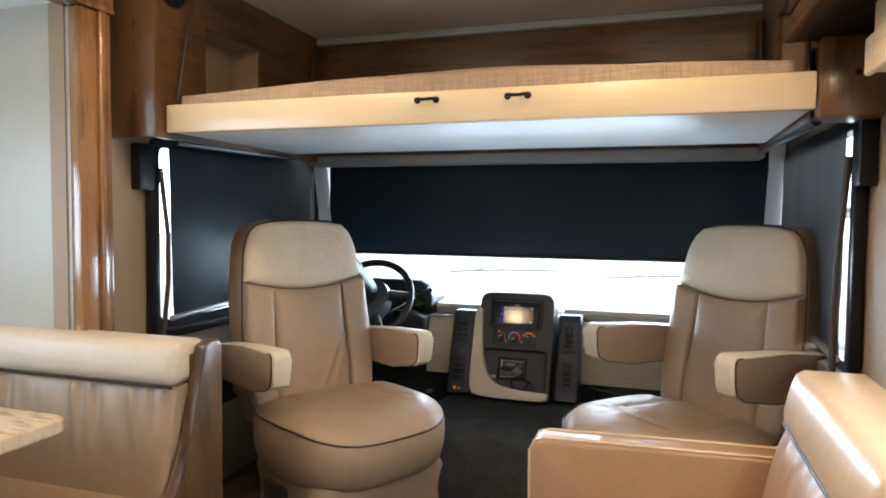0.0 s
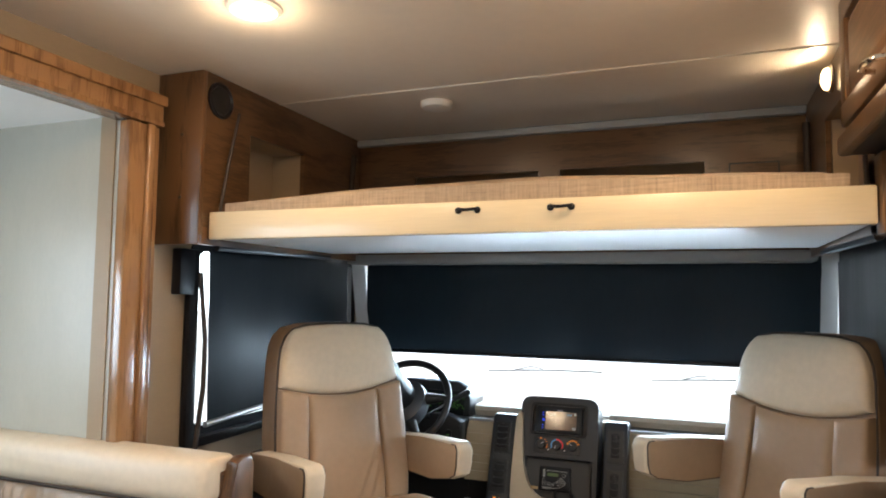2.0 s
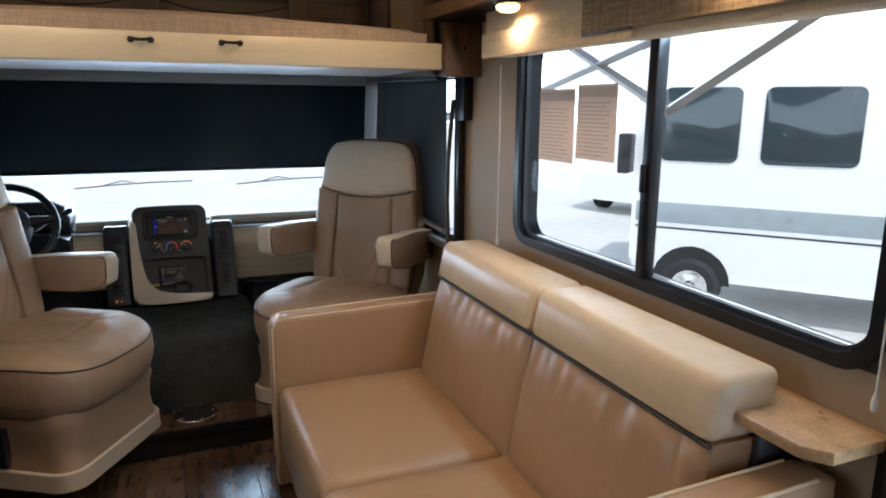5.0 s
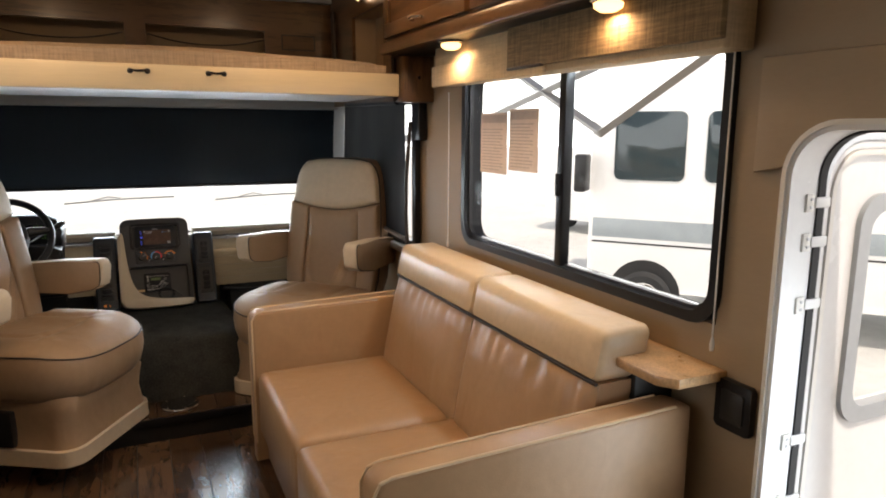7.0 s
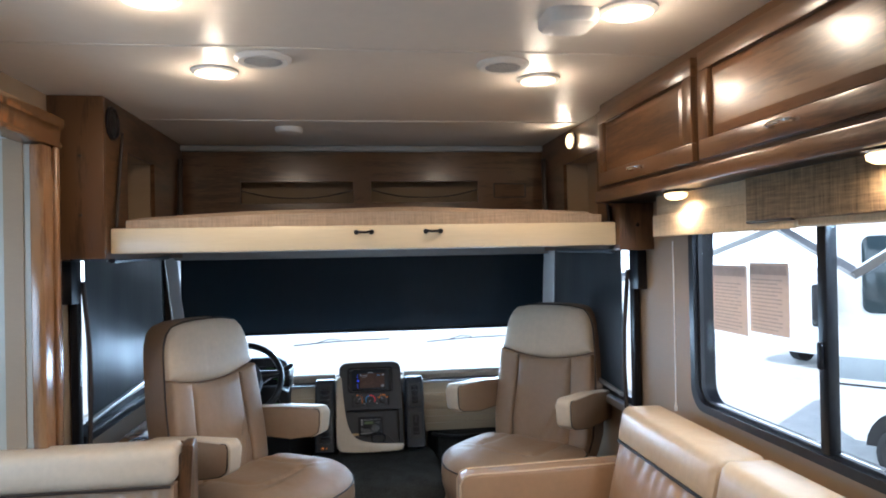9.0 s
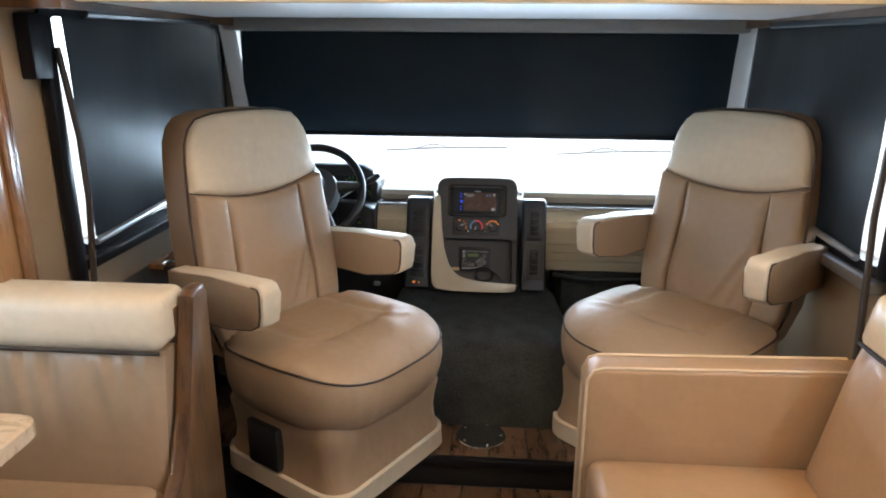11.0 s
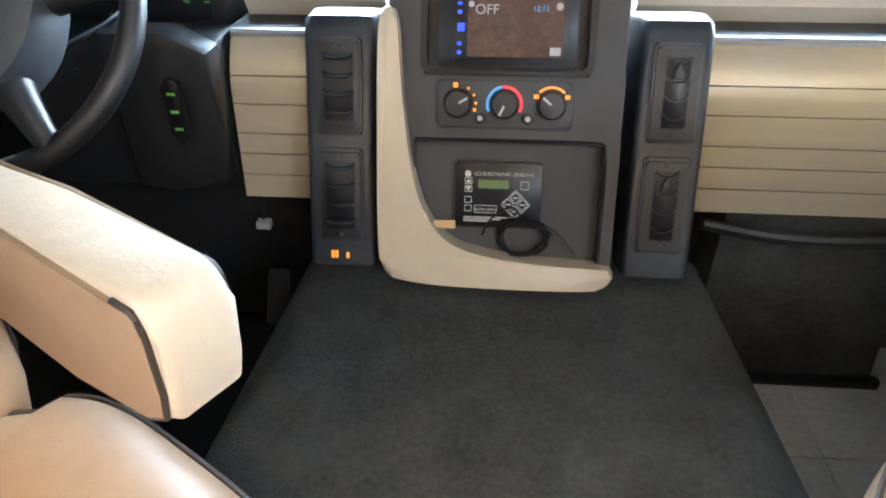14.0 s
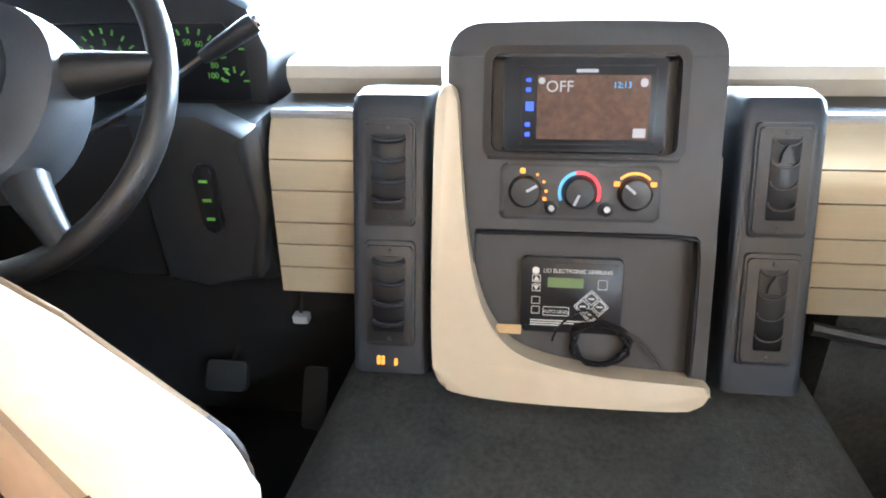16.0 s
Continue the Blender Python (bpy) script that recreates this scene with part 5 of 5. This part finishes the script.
# ---------------- captain's chairs ----------------
def captains_chair(m, arm_z, tip, label):
    e = empty("captains_chair", m, label, "chair", "cab captain's chairs")
    lean = 0.16

    def back_warp(q):
        return Vector((q.x, q.y + (q.z - 0.99) * lean * (1 if q.z < 1.1 else 1), q.z))

    def half(z):
        ks = [(0.50, 0.235), (0.62, 0.268), (0.75, 0.272), (0.90, 0.267), (1.0, 0.257), (1.10, 0.246), (1.15, 0.236), (1.19, 0.217), (1.218, 0.186), (1.233, 0.125)]
        for (a, b), (c, d) in zip(ks, ks[1:]):
            if z <= c:
                t = max(0, (z - a) / (c - a))
                return b + (d - b) * t
        return 0.12

    zs = [0.50, 0.56, 0.62, 0.70, 0.78, 0.86, 0.94, 1.02, 1.10, 1.15, 1.17, 1.19, 1.218, 1.233]
    outline = [(half(z), z) for z in zs] + [(0.06, 1.237), (-0.06, 1.237)] + [(-half(z), z) for z in zs[::-1]]
    rings("shell", outline, "y", [(0.04, 0.40), (0.0, 0.385), (0.0, 0.285), (0.006, 0.278), (0.03, 0.272)], BROWN, e, back_warp, (0, 0.9))
    tube("edge_piping", [back_warp(Vector((p[0] * 0.992, 0.277, p[1]))) for p in outline[1:-1]], 0.0034, PIPING, e, n=6)

    def seam(x):
        return 0.975 + 0.032 * (abs(x) / 0.236) ** 2 * (1 if x < 0 else 1.2)

    def band(lo, hi, n=9):
        return [lo + (hi - lo) * i / n for i in range(n + 1)]

    # headrest panel
    ins = 0.008
    upper = [(x, seam(x) + 0.003) for x in band(-half(1.0) + ins, half(1.0) - ins, 12)]
    up_r = [(half(z) - ins, z) for z in (1.05, 1.10, 1.14, 1.17, 1.195, 1.218)]
    upper += up_r + [(0.11, 1.229), (0.04, 1.232), (-0.04, 1.232), (-0.11, 1.229)] + [(-x, z) for x, z in up_r[::-1]]
    pad = [(0.0, 0.29), (0.0, 0.262), (0.006, 0.252), (0.018, 0.245), (0.05, 0.238), (0.12, 0.234)]
    rings("headrest_panel", upper, "y", pad, CREAM, e, back_warp, (0, 1.11))
    c0 = 0.145

    def side(z):
        return c0 + 0.012 * math.exp(-((z - 0.66) / 0.1) ** 2)

    def wrinkle(x, z):
        return (crease(x, z, (0.13, 0.80), (0.03, 0.60), 0.012, 0.006) + crease(x, z, (0.14, 0.74), (0.075, 0.57), 0.010, 0.005)
                + crease(x, z, (-0.13, 0.70), (-0.06, 0.58), 0.012, 0.003) + 0.0025 * noise.noise((x * 9, z * 5, arm_z * 40)))

    folded_panel("back_centre_panel", 0.54, 0.972, lambda z: -side(z), side, lambda x, z, out: back_warp(Vector((x, 0.250 - out, z))), 0.014, (wrinkle, lambda x: seam(x) - 0.003), 0.03, TAN, e)
    for s in (-1, 1):
        bol = [(s * (c0 + 0.002), seam(c0) - 0.003), (s * 0.19, seam(0.19) - 0.003), (s * (half(0.98) - ins), seam(0.23) - 0.004)]
        bol += [(s * (half(z) - ins), z) for z in (0.93, 0.85, 0.76, 0.68, 0.60, 0.54)]
        bol += [(s * (c0 + 0.010), 0.54), (s * (c0 + 0.016), 0.66), (s * (c0 + 0.010), 0.80), (s * (c0 + 0.004), 0.9)]
        rings("back_bolster", bol, "y", [(0.0, 0.29), (0.0, 0.247), (0.003, 0.241), (0.010, 0.236), (0.03, 0.232)], TAN, e, back_warp, (s * 0.2, 0.76))
    # cushion
    def cush_outline(k=1.0):
        pts = []
        for i in range(140):
            a = 2 * math.pi * i / 140
            c, s = math.cos(a), math.sin(a)
            x = 0.303 * math.copysign(abs(c) ** 0.62, c)
            y = -0.035 + (0.315 if s < 0 else 0.25) * math.copysign(abs(s) ** (0.72 if s < 0 else 0.5), s)
            pts.append((x * k * (0.90 if y > 0.15 else 1), y))
        return pts

    def crown(q):
        dip = 0.018 * math.exp(-((q.x / 0.17) ** 2)) * math.exp(-(((q.y - 0.05) / 0.2) ** 2)) if q.z > 0.585 else 0
        roll = -0.035 * max(0, (-0.16 - q.y) / 0.18) ** 1.5 if q.z > 0.5 else 0
        groove = pucker = 0.0
        if q.z > 0.588:
            across = math.exp(-((q.y + 0.13 - 0.6 * q.x * q.x) / 0.016) ** 2) * (1 if abs(q.x) < 0.165 else 0)
            along = math.exp(-((abs(q.x) - 0.15) / 0.016) ** 2) * (1 if -0.14 < q.y < 0.19 else 0)
            groove = 0.009 * max(across, along)
            near = math.exp(-(((abs(q.x) - 0.15) / 0.07) ** 2 + ((q.y + 0.13) / 0.07) ** 2))
            pucker = 0.010 * near * noise.noise((q.x * 26, q.y * 26, arm_z * 9)) + 0.003 * noise.noise((q.x * 10, q.y * 10, arm_z * 9))
        return Vector((q.x, q.y, q.z - dip + roll - groove + pucker))

    co = cush_outline()
    rings("cushion", co, "z", [(0.075, 0.385), (0.035, 0.395), (0.015, 0.42), (0.004, 0.46), (0.0, 0.52), (0.003, 0.568), (0.008, 0.580), (0.016, 0.590)] + [(0.016 + 0.0135 * k, 0.618 - 0.028 * math.exp(-k / 2.6)) for k in range(1, 21)], TAN, e, crown)
    tube("cushion_piping", [crown(Vector((x * 0.985, y * 0.985, 0.578))) for x, y in co], 0.0034, PIPING, e, True, 6)
    def on_top(x, y):
        q = crown(Vector((x, y, 0.5885)))
        return q + Vector((0, 0, 0.0225 - 0.018 * math.exp(-((x / 0.17) ** 2)) * math.exp(-(((y - 0.05) / 0.2) ** 2))))

    tube("cushion_seam", [on_top(0.165 * k / 6, -0.13 + 0.6 * (0.165 * k / 6) ** 2) for k in range(-6, 7)], 0.0026, BROWN, e, n=6)
    for s in (-1, 1):
        tube("cushion_seam", [on_top(s * 0.15, 0.18 - 0.31 * k / 8) for k in range(9)], 0.0026, BROWN, e, n=6)

    # skirt and base
    so = rrect(-0.272, 0.272, -0.30, 0.21, 0.08, 8)
    z0 = CAB + 0.003

    def drape(q):
        t = max(0.0, (0.42 - q.z) / 0.27)
        w = 1 + 0.022 * t * noise.noise((q.x * 9, q.y * 9, arm_z * 30)) + 0.012 * noise.noise((q.x * 4, q.y * 4, q.z * 12))
        return Vector((q.x * w, q.y * w, q.z))

    rings("skirt", so, "z", [(0.006, z0 + 0.04), (0.008, z0 + 0.07), (0.014, 0.24), (0.018, 0.29), (0.014, 0.34), (0.008, 0.38), (0.02, 0.41)], TAN, e, drape)
    rings("skirt_hem", rrect(-0.277, 0.277, -0.305, 0.215, 0.082, 8), "z", [(0.0, z0 + 0.001), (0.001, z0 + 0.03), (0.002, z0 + 0.062), (0.008, z0 + 0.066)], CREAM, e, drape)
    box("base_slot", (-0.280, -0.25, -0.07, 0.06, 0.22, 0.36), BLACK, 0.006, e)
    box("back_bracket", (-0.20, 0.20, 0.21, 0.30, 0.40, 0.56), BLACK, 0.015, e)

    # armrests
    for s in (-1, 1):
        xc = s * 0.295
        tz = arm_z
        prof = []
        for i in range(7):
            a = radians(90 + 90 * i / 6)
            prof.append((tip + 0.03 + 0.03 * math.cos(a), tz - 0.03 + 0.03 * math.sin(a) - 0.0))
        prof += [(tip + 0.002, tz - 0.085), (tip + 0.010, tz - 0.114), (tip + 0.04, tz - 0.132), (0.05, tz - 0.158), (0.27, tz - 0.162), (0.30, tz - 0.08), (0.30, tz - 0.032), (0.1, tz - 0.012)]
        arm = prism("armrest", prof, "x", xc - 0.032, xc + 0.032, CREAM, 0.008, e, 3)
        inner = [(p[0] + (0.012 if p[0] < -0.06 else 0.0), min(max(p[1], tz - 0.155), tz - 0.010)) for p in prof]
        for t in (-1, 1):
            xa, xb = xc + t * 0.0315, xc + t * 0.037
            prism("armrest_side", inner, "x", min(xa, xb), max(xa, xb), TAN if s < 0 or t < 0 else BROWN, 0.003, arm)
            tube("armrest_piping", [(xc + t * 0.0335, y, z) for y, z in inner[:-2]], 0.003, PIPING, arm, n=6)
        tube("arm_pivot", [(s * 0.22, 0.25, tz - 0.08), (xc, 0.25, tz - 0.08)], 0.02, BLACK, e)
    return e


captains_chair(pose(-0.470, 2.286, 0, 0, 0, 58.8), 0.825, -0.114, "tan and cream vinyl captain's chair swivelled to the cabin")
captains_chair(pose(0.665, 2.457, 0, 0, 0, -45.5), 0.875, -0.132, "tan and cream vinyl captain's chair swivelled to the cabin")

# ---------------- sofa ----------------
sofa = empty("sofa", pose(0, 0, 0), "tan vinyl two-seat sofa with cream-topped back cushions", "sofa")
def arm_block(name, y0, y1):
    prof = [(0.29, FLOOR + 0.02), (0.285, 0.71), (0.295, 0.73), (0.315, 0.741), (1.04, 0.762), (1.068, 0.752), (1.07, FLOOR + 0.02)] if y0 < 1 else [(0.29, FLOOR + 0.02), (0.29, 0.655), (0.30, 0.675), (0.32, 0.686), (0.95, 0.700), (0.972, 0.69), (0.975, FLOOR + 0.02)]
    a = prism(name, prof, "y", y0, y1, SOFA_TAN, 0.014, sofa, 3)
    for y in (y0 + 0.006, y1 - 0.006):
        tube("arm_welt", [(0.292, y, FLOOR + 0.1), (0.290, y, 0.65), (0.304, y, 0.678), (0.33, y, 0.686), (0.93, y, 0.699)] if y0 > 1 else [(0.287, y, FLOOR + 0.1), (0.285, y, 0.705), (0.299, y, 0.733), (0.325, y, 0.741), (1.02, y, 0.761)], 0.004, SOFA_CREAM, a, n=6)
    return a


arm_block("arm", 1.835, 1.925)
arm_block("arm", 0.36, 0.445)
box("base", (0.33, 0.97, 0.45, 1.83, FLOOR + 0.03, 0.33), SOFA_TAN, 0.012, sofa)
for y0, y1 in ((0.45, 1.153), (1.157, 1.83)):
    rings("seat_cushion", rrect(0.302, 0.85, y0, y1, 0.02, 3), "z", [(0.012, 0.20), (0.0, 0.22), (0.0, 0.425), (0.010, 0.445), (0.03, 0.456), (0.10, 0.464), (0.2, 0.466)], SOFA_TAN, sofa)
for y0, y1 in ((0.475, 1.120), (1.126, 1.79)):
    lean_b = lambda q: Vector((q.x + (q.z - 0.46) * 0.21, q.y, q.z))
    folded_panel("back_cushion", 0.44, 0.797, lambda z: y0, lambda z: y1, lambda y, z, out: lean_b(Vector((0.815 - out, y, z))), 0.014,
                 (lambda y, z: gathers(y, z, 0.797, y0, 22, 0.026, 0.17) + 0.003 * noise.noise((y * 6, z * 6, y0)), None), 0.1, SOFA_TAN, sofa, 70, 26)
    rings("back_cushion_top", rrect(y0 - 0.002, y1 + 0.002, 0.799, 0.925, 0.02, 3), "x", [(0.012, 0.945), (0.0, 0.93), (0.0, 0.815), (0.008, 0.80), (0.03, 0.792)], SOFA_CREAM, sofa, lean_b)
    tube("back_welt", [lean_b(Vector((0.806, y, 0.797))) for y in [y0 + (y1 - y0) * i / 12 for i in range(13)]], 0.005, PIPING, sofa, n=6)

# ---------------- dinette ----------------
booth = empty("dinette_booth", pose(0, 0, 0), "dinette bench with tan cushions, cream top and wooden end panel", "bench")
prism("end_panel", [(1.50, FLOOR), (1.80, FLOOR), (1.80, 0.87), (1.785, 0.893), (1.745, 0.897), (1.715, 0.885), (1.66, 0.62), (1.60, 0.50), (1.50, 0.44)], "x", -0.655, -0.62, WOOD, 0.010, booth, 3)
box("back_board", (SLX + 0.02, -0.657, 1.70, 1.795, FLOOR, 0.86), WOOD_H, 0.004, booth)
bw = lambda q: Vector((q.x, q.y + (q.z - 0.5) * 0.16, q.z))
folded_panel("back_cushion", 0.43, 0.777, lambda z: SLX + 0.03, lambda z: -0.664, lambda x, z, out: bw(Vector((x, 1.61 - out, z))), 0.012,
             (lambda x, z: gathers(x - (0.777 - z) * 0.3, z, 0.777, 2.0, 24, 0.036, 0.36), None), 0.07, TAN, booth, 150, 26)
rings("back_cushion_top", rrect(SLX + 0.03, -0.660, 0.780, 0.895, 0.025, 4), "y", [(0.01, 1.715), (0.0, 1.70), (0.0, 1.605), (0.01, 1.592), (0.03, 1.586)], CREAM, booth, bw)
tube("cushion_welt", [(SLX + 0.04, 1.637, 0.778), (-0.67, 1.637, 0.778)], 0.005, PIPING, booth, n=6)
rings("seat_cushion", rrect(SLX + 0.03, -0.66, 1.08, 1.60, 0.04, 4), "z", [(0.0, 0.36), (0.0, 0.455), (0.012, 0.475), (0.05, 0.485), (0.15, 0.488)], TAN, booth)
box("bench_box", (SLX + 0.03, -0.67, 1.12, 1.695, FLOOR, 0.358), WOOD_H, 0.006, booth)
table = empty("dinette_table", pose(0, 0, 0), "pale speckled laminate dinette table", "table")
rings("top", rrect(SLX + 0.03, -0.80, 0.60, 1.43, 0.04), "z", [(0.006, 0.708), (0.0, 0.714), (0.0, 0.742), (0.006, 0.747)], TABLETOP, table)
lathe("leg", [(0.10, 0.0), (0.10, 0.012), (0.035, 0.02), (0.035, 0.655)], ALU, table, pose(-1.35, 1.02, FLOOR))

# ---------------- outside ----------------
GZ = -0.95
# glowing cylinder added to whiten the horizon behind the windows
structure(lathe("backdrop", [(90.0, GZ - 0.5), (90.0, 45.0)], SKYGLOW, n=64), "added glowing ring standing for the blown-out sky beyond the yard")
structure(box("ground", (-400, 400, -400, 400, GZ - 1, GZ), GROUND, 0), "sunlit pale concrete yard")


def motorhome(m, label):
    e = empty("motorhome", m, label, "motorhome", "parked motorhomes")
    prism("body", rrect(-2.9, 4.6, 0.42, 3.1, 0.18), "y", -1.2, 1.2, WHITE, 0.06, e, 3)
    for x0, x1 in ((-2.62, -1.82), (-1.6, -0.7), (0.4, 1.7)):
        prism("side_window", rrect(x0, x1, 1.75, 2.55, 0.08), "y", -1.215, -1.19, TINT, 0.004, e)
    prism("windshield", rrect(-1.0, 1.0, 1.5, 2.6, 0.1), "x", -2.92, -2.89, TINT, 0.004, e)
    box("lower_stripe", (-2.85, 4.5, -1.206, -1.19, 1.05, 1.28), GREYSTRIPE, 0.003, e)
    box("stripe_line", (-2.85, 4.5, -1.207, -1.19, 0.98, 1.0), BLACK, 0.002, e)
    for x in (-2.2, 1.9):
        w = lathe("wheel", [(0.02, 0.0), (0.19, 0.0), (0.21, 0.03), (0.28, 0.05), (0.33, 0.02), (0.33, -0.2), (0.05, -0.22)], RUBBER, e, pose(x, -1.205, 0.33, 90), 32)
        lathe("rim", [(0.02, 0.06), (0.06, 0.06), (0.08, 0.03), (0.16, 0.02), (0.2, 0.045), (0.2, 0.0)], CHROME, w, pose(0, 0, 0.0), 24)
        prism("wheel_arch", [(x + 0.42 * math.cos(radians(a)), 0.38 + 0.42 * math.sin(radians(a))) for a in range(0, 181, 15)], "y", -1.204, -1.185, BLACK, 0, e)
    box("mirror", (-3.05, -2.9, -1.45, -1.2, 1.6, 2.05), BLACK, 0.03, e)
    return e


motorhome(pose(7.75, 4.5, GZ, 0, 0, -50), "white motorhome with tinted windows parked in the yard")


def car(m, mat, label):
    e = empty("car", m, label, "car", "parked cars")
    prism("body", [(-2.2, 0.3), (2.2, 0.3), (2.25, 0.7), (1.9, 0.85), (1.0, 0.95), (0.5, 1.45), (-1.3, 1.5), (-1.9, 0.98), (-2.25, 0.9)], "y", -0.85, 0.85, mat, 0.08, e, 3)
    prism("side_glass", [(0.85, 0.95), (0.42, 1.36), (-1.2, 1.4), (-1.6, 0.98)], "y", -0.87, 0.87, TINT, 0.01, e)
    for x in (-1.4, 1.4):
        for s in (-1, 1):
            lathe("wheel", [(0.02, 0.0), (0.2, 0.01), (0.33, 0.02), (0.34, -0.18), (0.02, -0.2)], RUBBER, e, pose(x, s * 0.8, 0.34, -90 * s), 24)
    return e


car(pose(12.5, 9.5, GZ, 0, 0, 60), CARRED, "dark red car parked across the yard")
car(pose(11.0, 12.5, GZ, 0, 0, 20), WHITE, "white car parked across the yard")
car(pose(15.5, 13.5, GZ, 0, 0, 40), POSTGREY, "grey car parked across the yard")
awn = empty("awning_frame", pose(0, 0, 0), "grey aluminium awning support arms outside the window", "awning")
for pts in ([(2.2, 3.55, 1.93), (2.2, 2.2, 1.37)], [(2.2, 3.7, 1.42), (2.2, 1.9, 1.80)], [(2.2, 2.22, 1.37), (2.2, 1.2, 1.85)], [(2.2, 3.68, 1.42), (1.17, 3.45, 1.25)]):
    tube("arm", pts, 0.026, ALU, awn, n=4)

papers = empty("window_papers", pose(0, 0, 0), "two printed information sheets taped to the window glass", "paper")
for y0, y1, z0, z1 in ((1.317, 1.512, 1.232, 1.447), (1.118, 1.303, 1.25, 1.457)):
    sh = box("sheet", (1.106, 1.1075, y0, y1, z0, z1), PAPER, 0, papers)
    box("header_bar", (1.1045, 1.1058, y0 + 0.008, y1 - 0.008, z1 - 0.035, z1 - 0.008), PAPERINK, 0, sh)
    for k in range(14):
        box("text_bar", (1.1045, 1.1058, y0 + 0.03 + 0.02 * (k % 3 == 0), y1 - 0.012, z0 + 0.012 + k * 0.011, z0 + 0.016 + k * 0.011), PAPERINK, 0, sh)

# ---------------- floor planks ----------------
def planks(parent, y_lo, y_hi, z, x_lo, x_hi, w=0.127, length=0.915):
    bm = bmesh.new()
    add_box(bm, (-w / 2 + 0.0012, w / 2 - 0.0012, -length / 2 + 0.0012, length / 2 - 0.0012, -0.008, 0.0), 0.0015, 1)
    me = bpy.data.meshes.new("plank")
    bm.to_mesh(me)
    bm.free()
    me.materials.append(PLANK)
    i = 0
    x = x_lo + w / 2
    while x < x_hi + 0.02:
        off = (0.0, 0.37, 0.66)[i % 3] * length
        y = y_lo - off
        while y < y_hi - 0.01:
            a, b = max(y, y_lo), min(y + length, y_hi)
            if b - a > 0.02:
                o = new("plank", me)
                o.parent = parent
                o.matrix_basis = Matrix.Translation((x, (a + b) / 2, z)) @ Matrix.Diagonal((1, (b - a) / length, 1, 1))
            y += length
        x += w
        i += 1


planks(floor, -1.3, 2.235, FLOOR, -0.66, XR - 0.06)
planks(platform, 2.262, 2.66, CAB, -1.08, XR - 0.06)
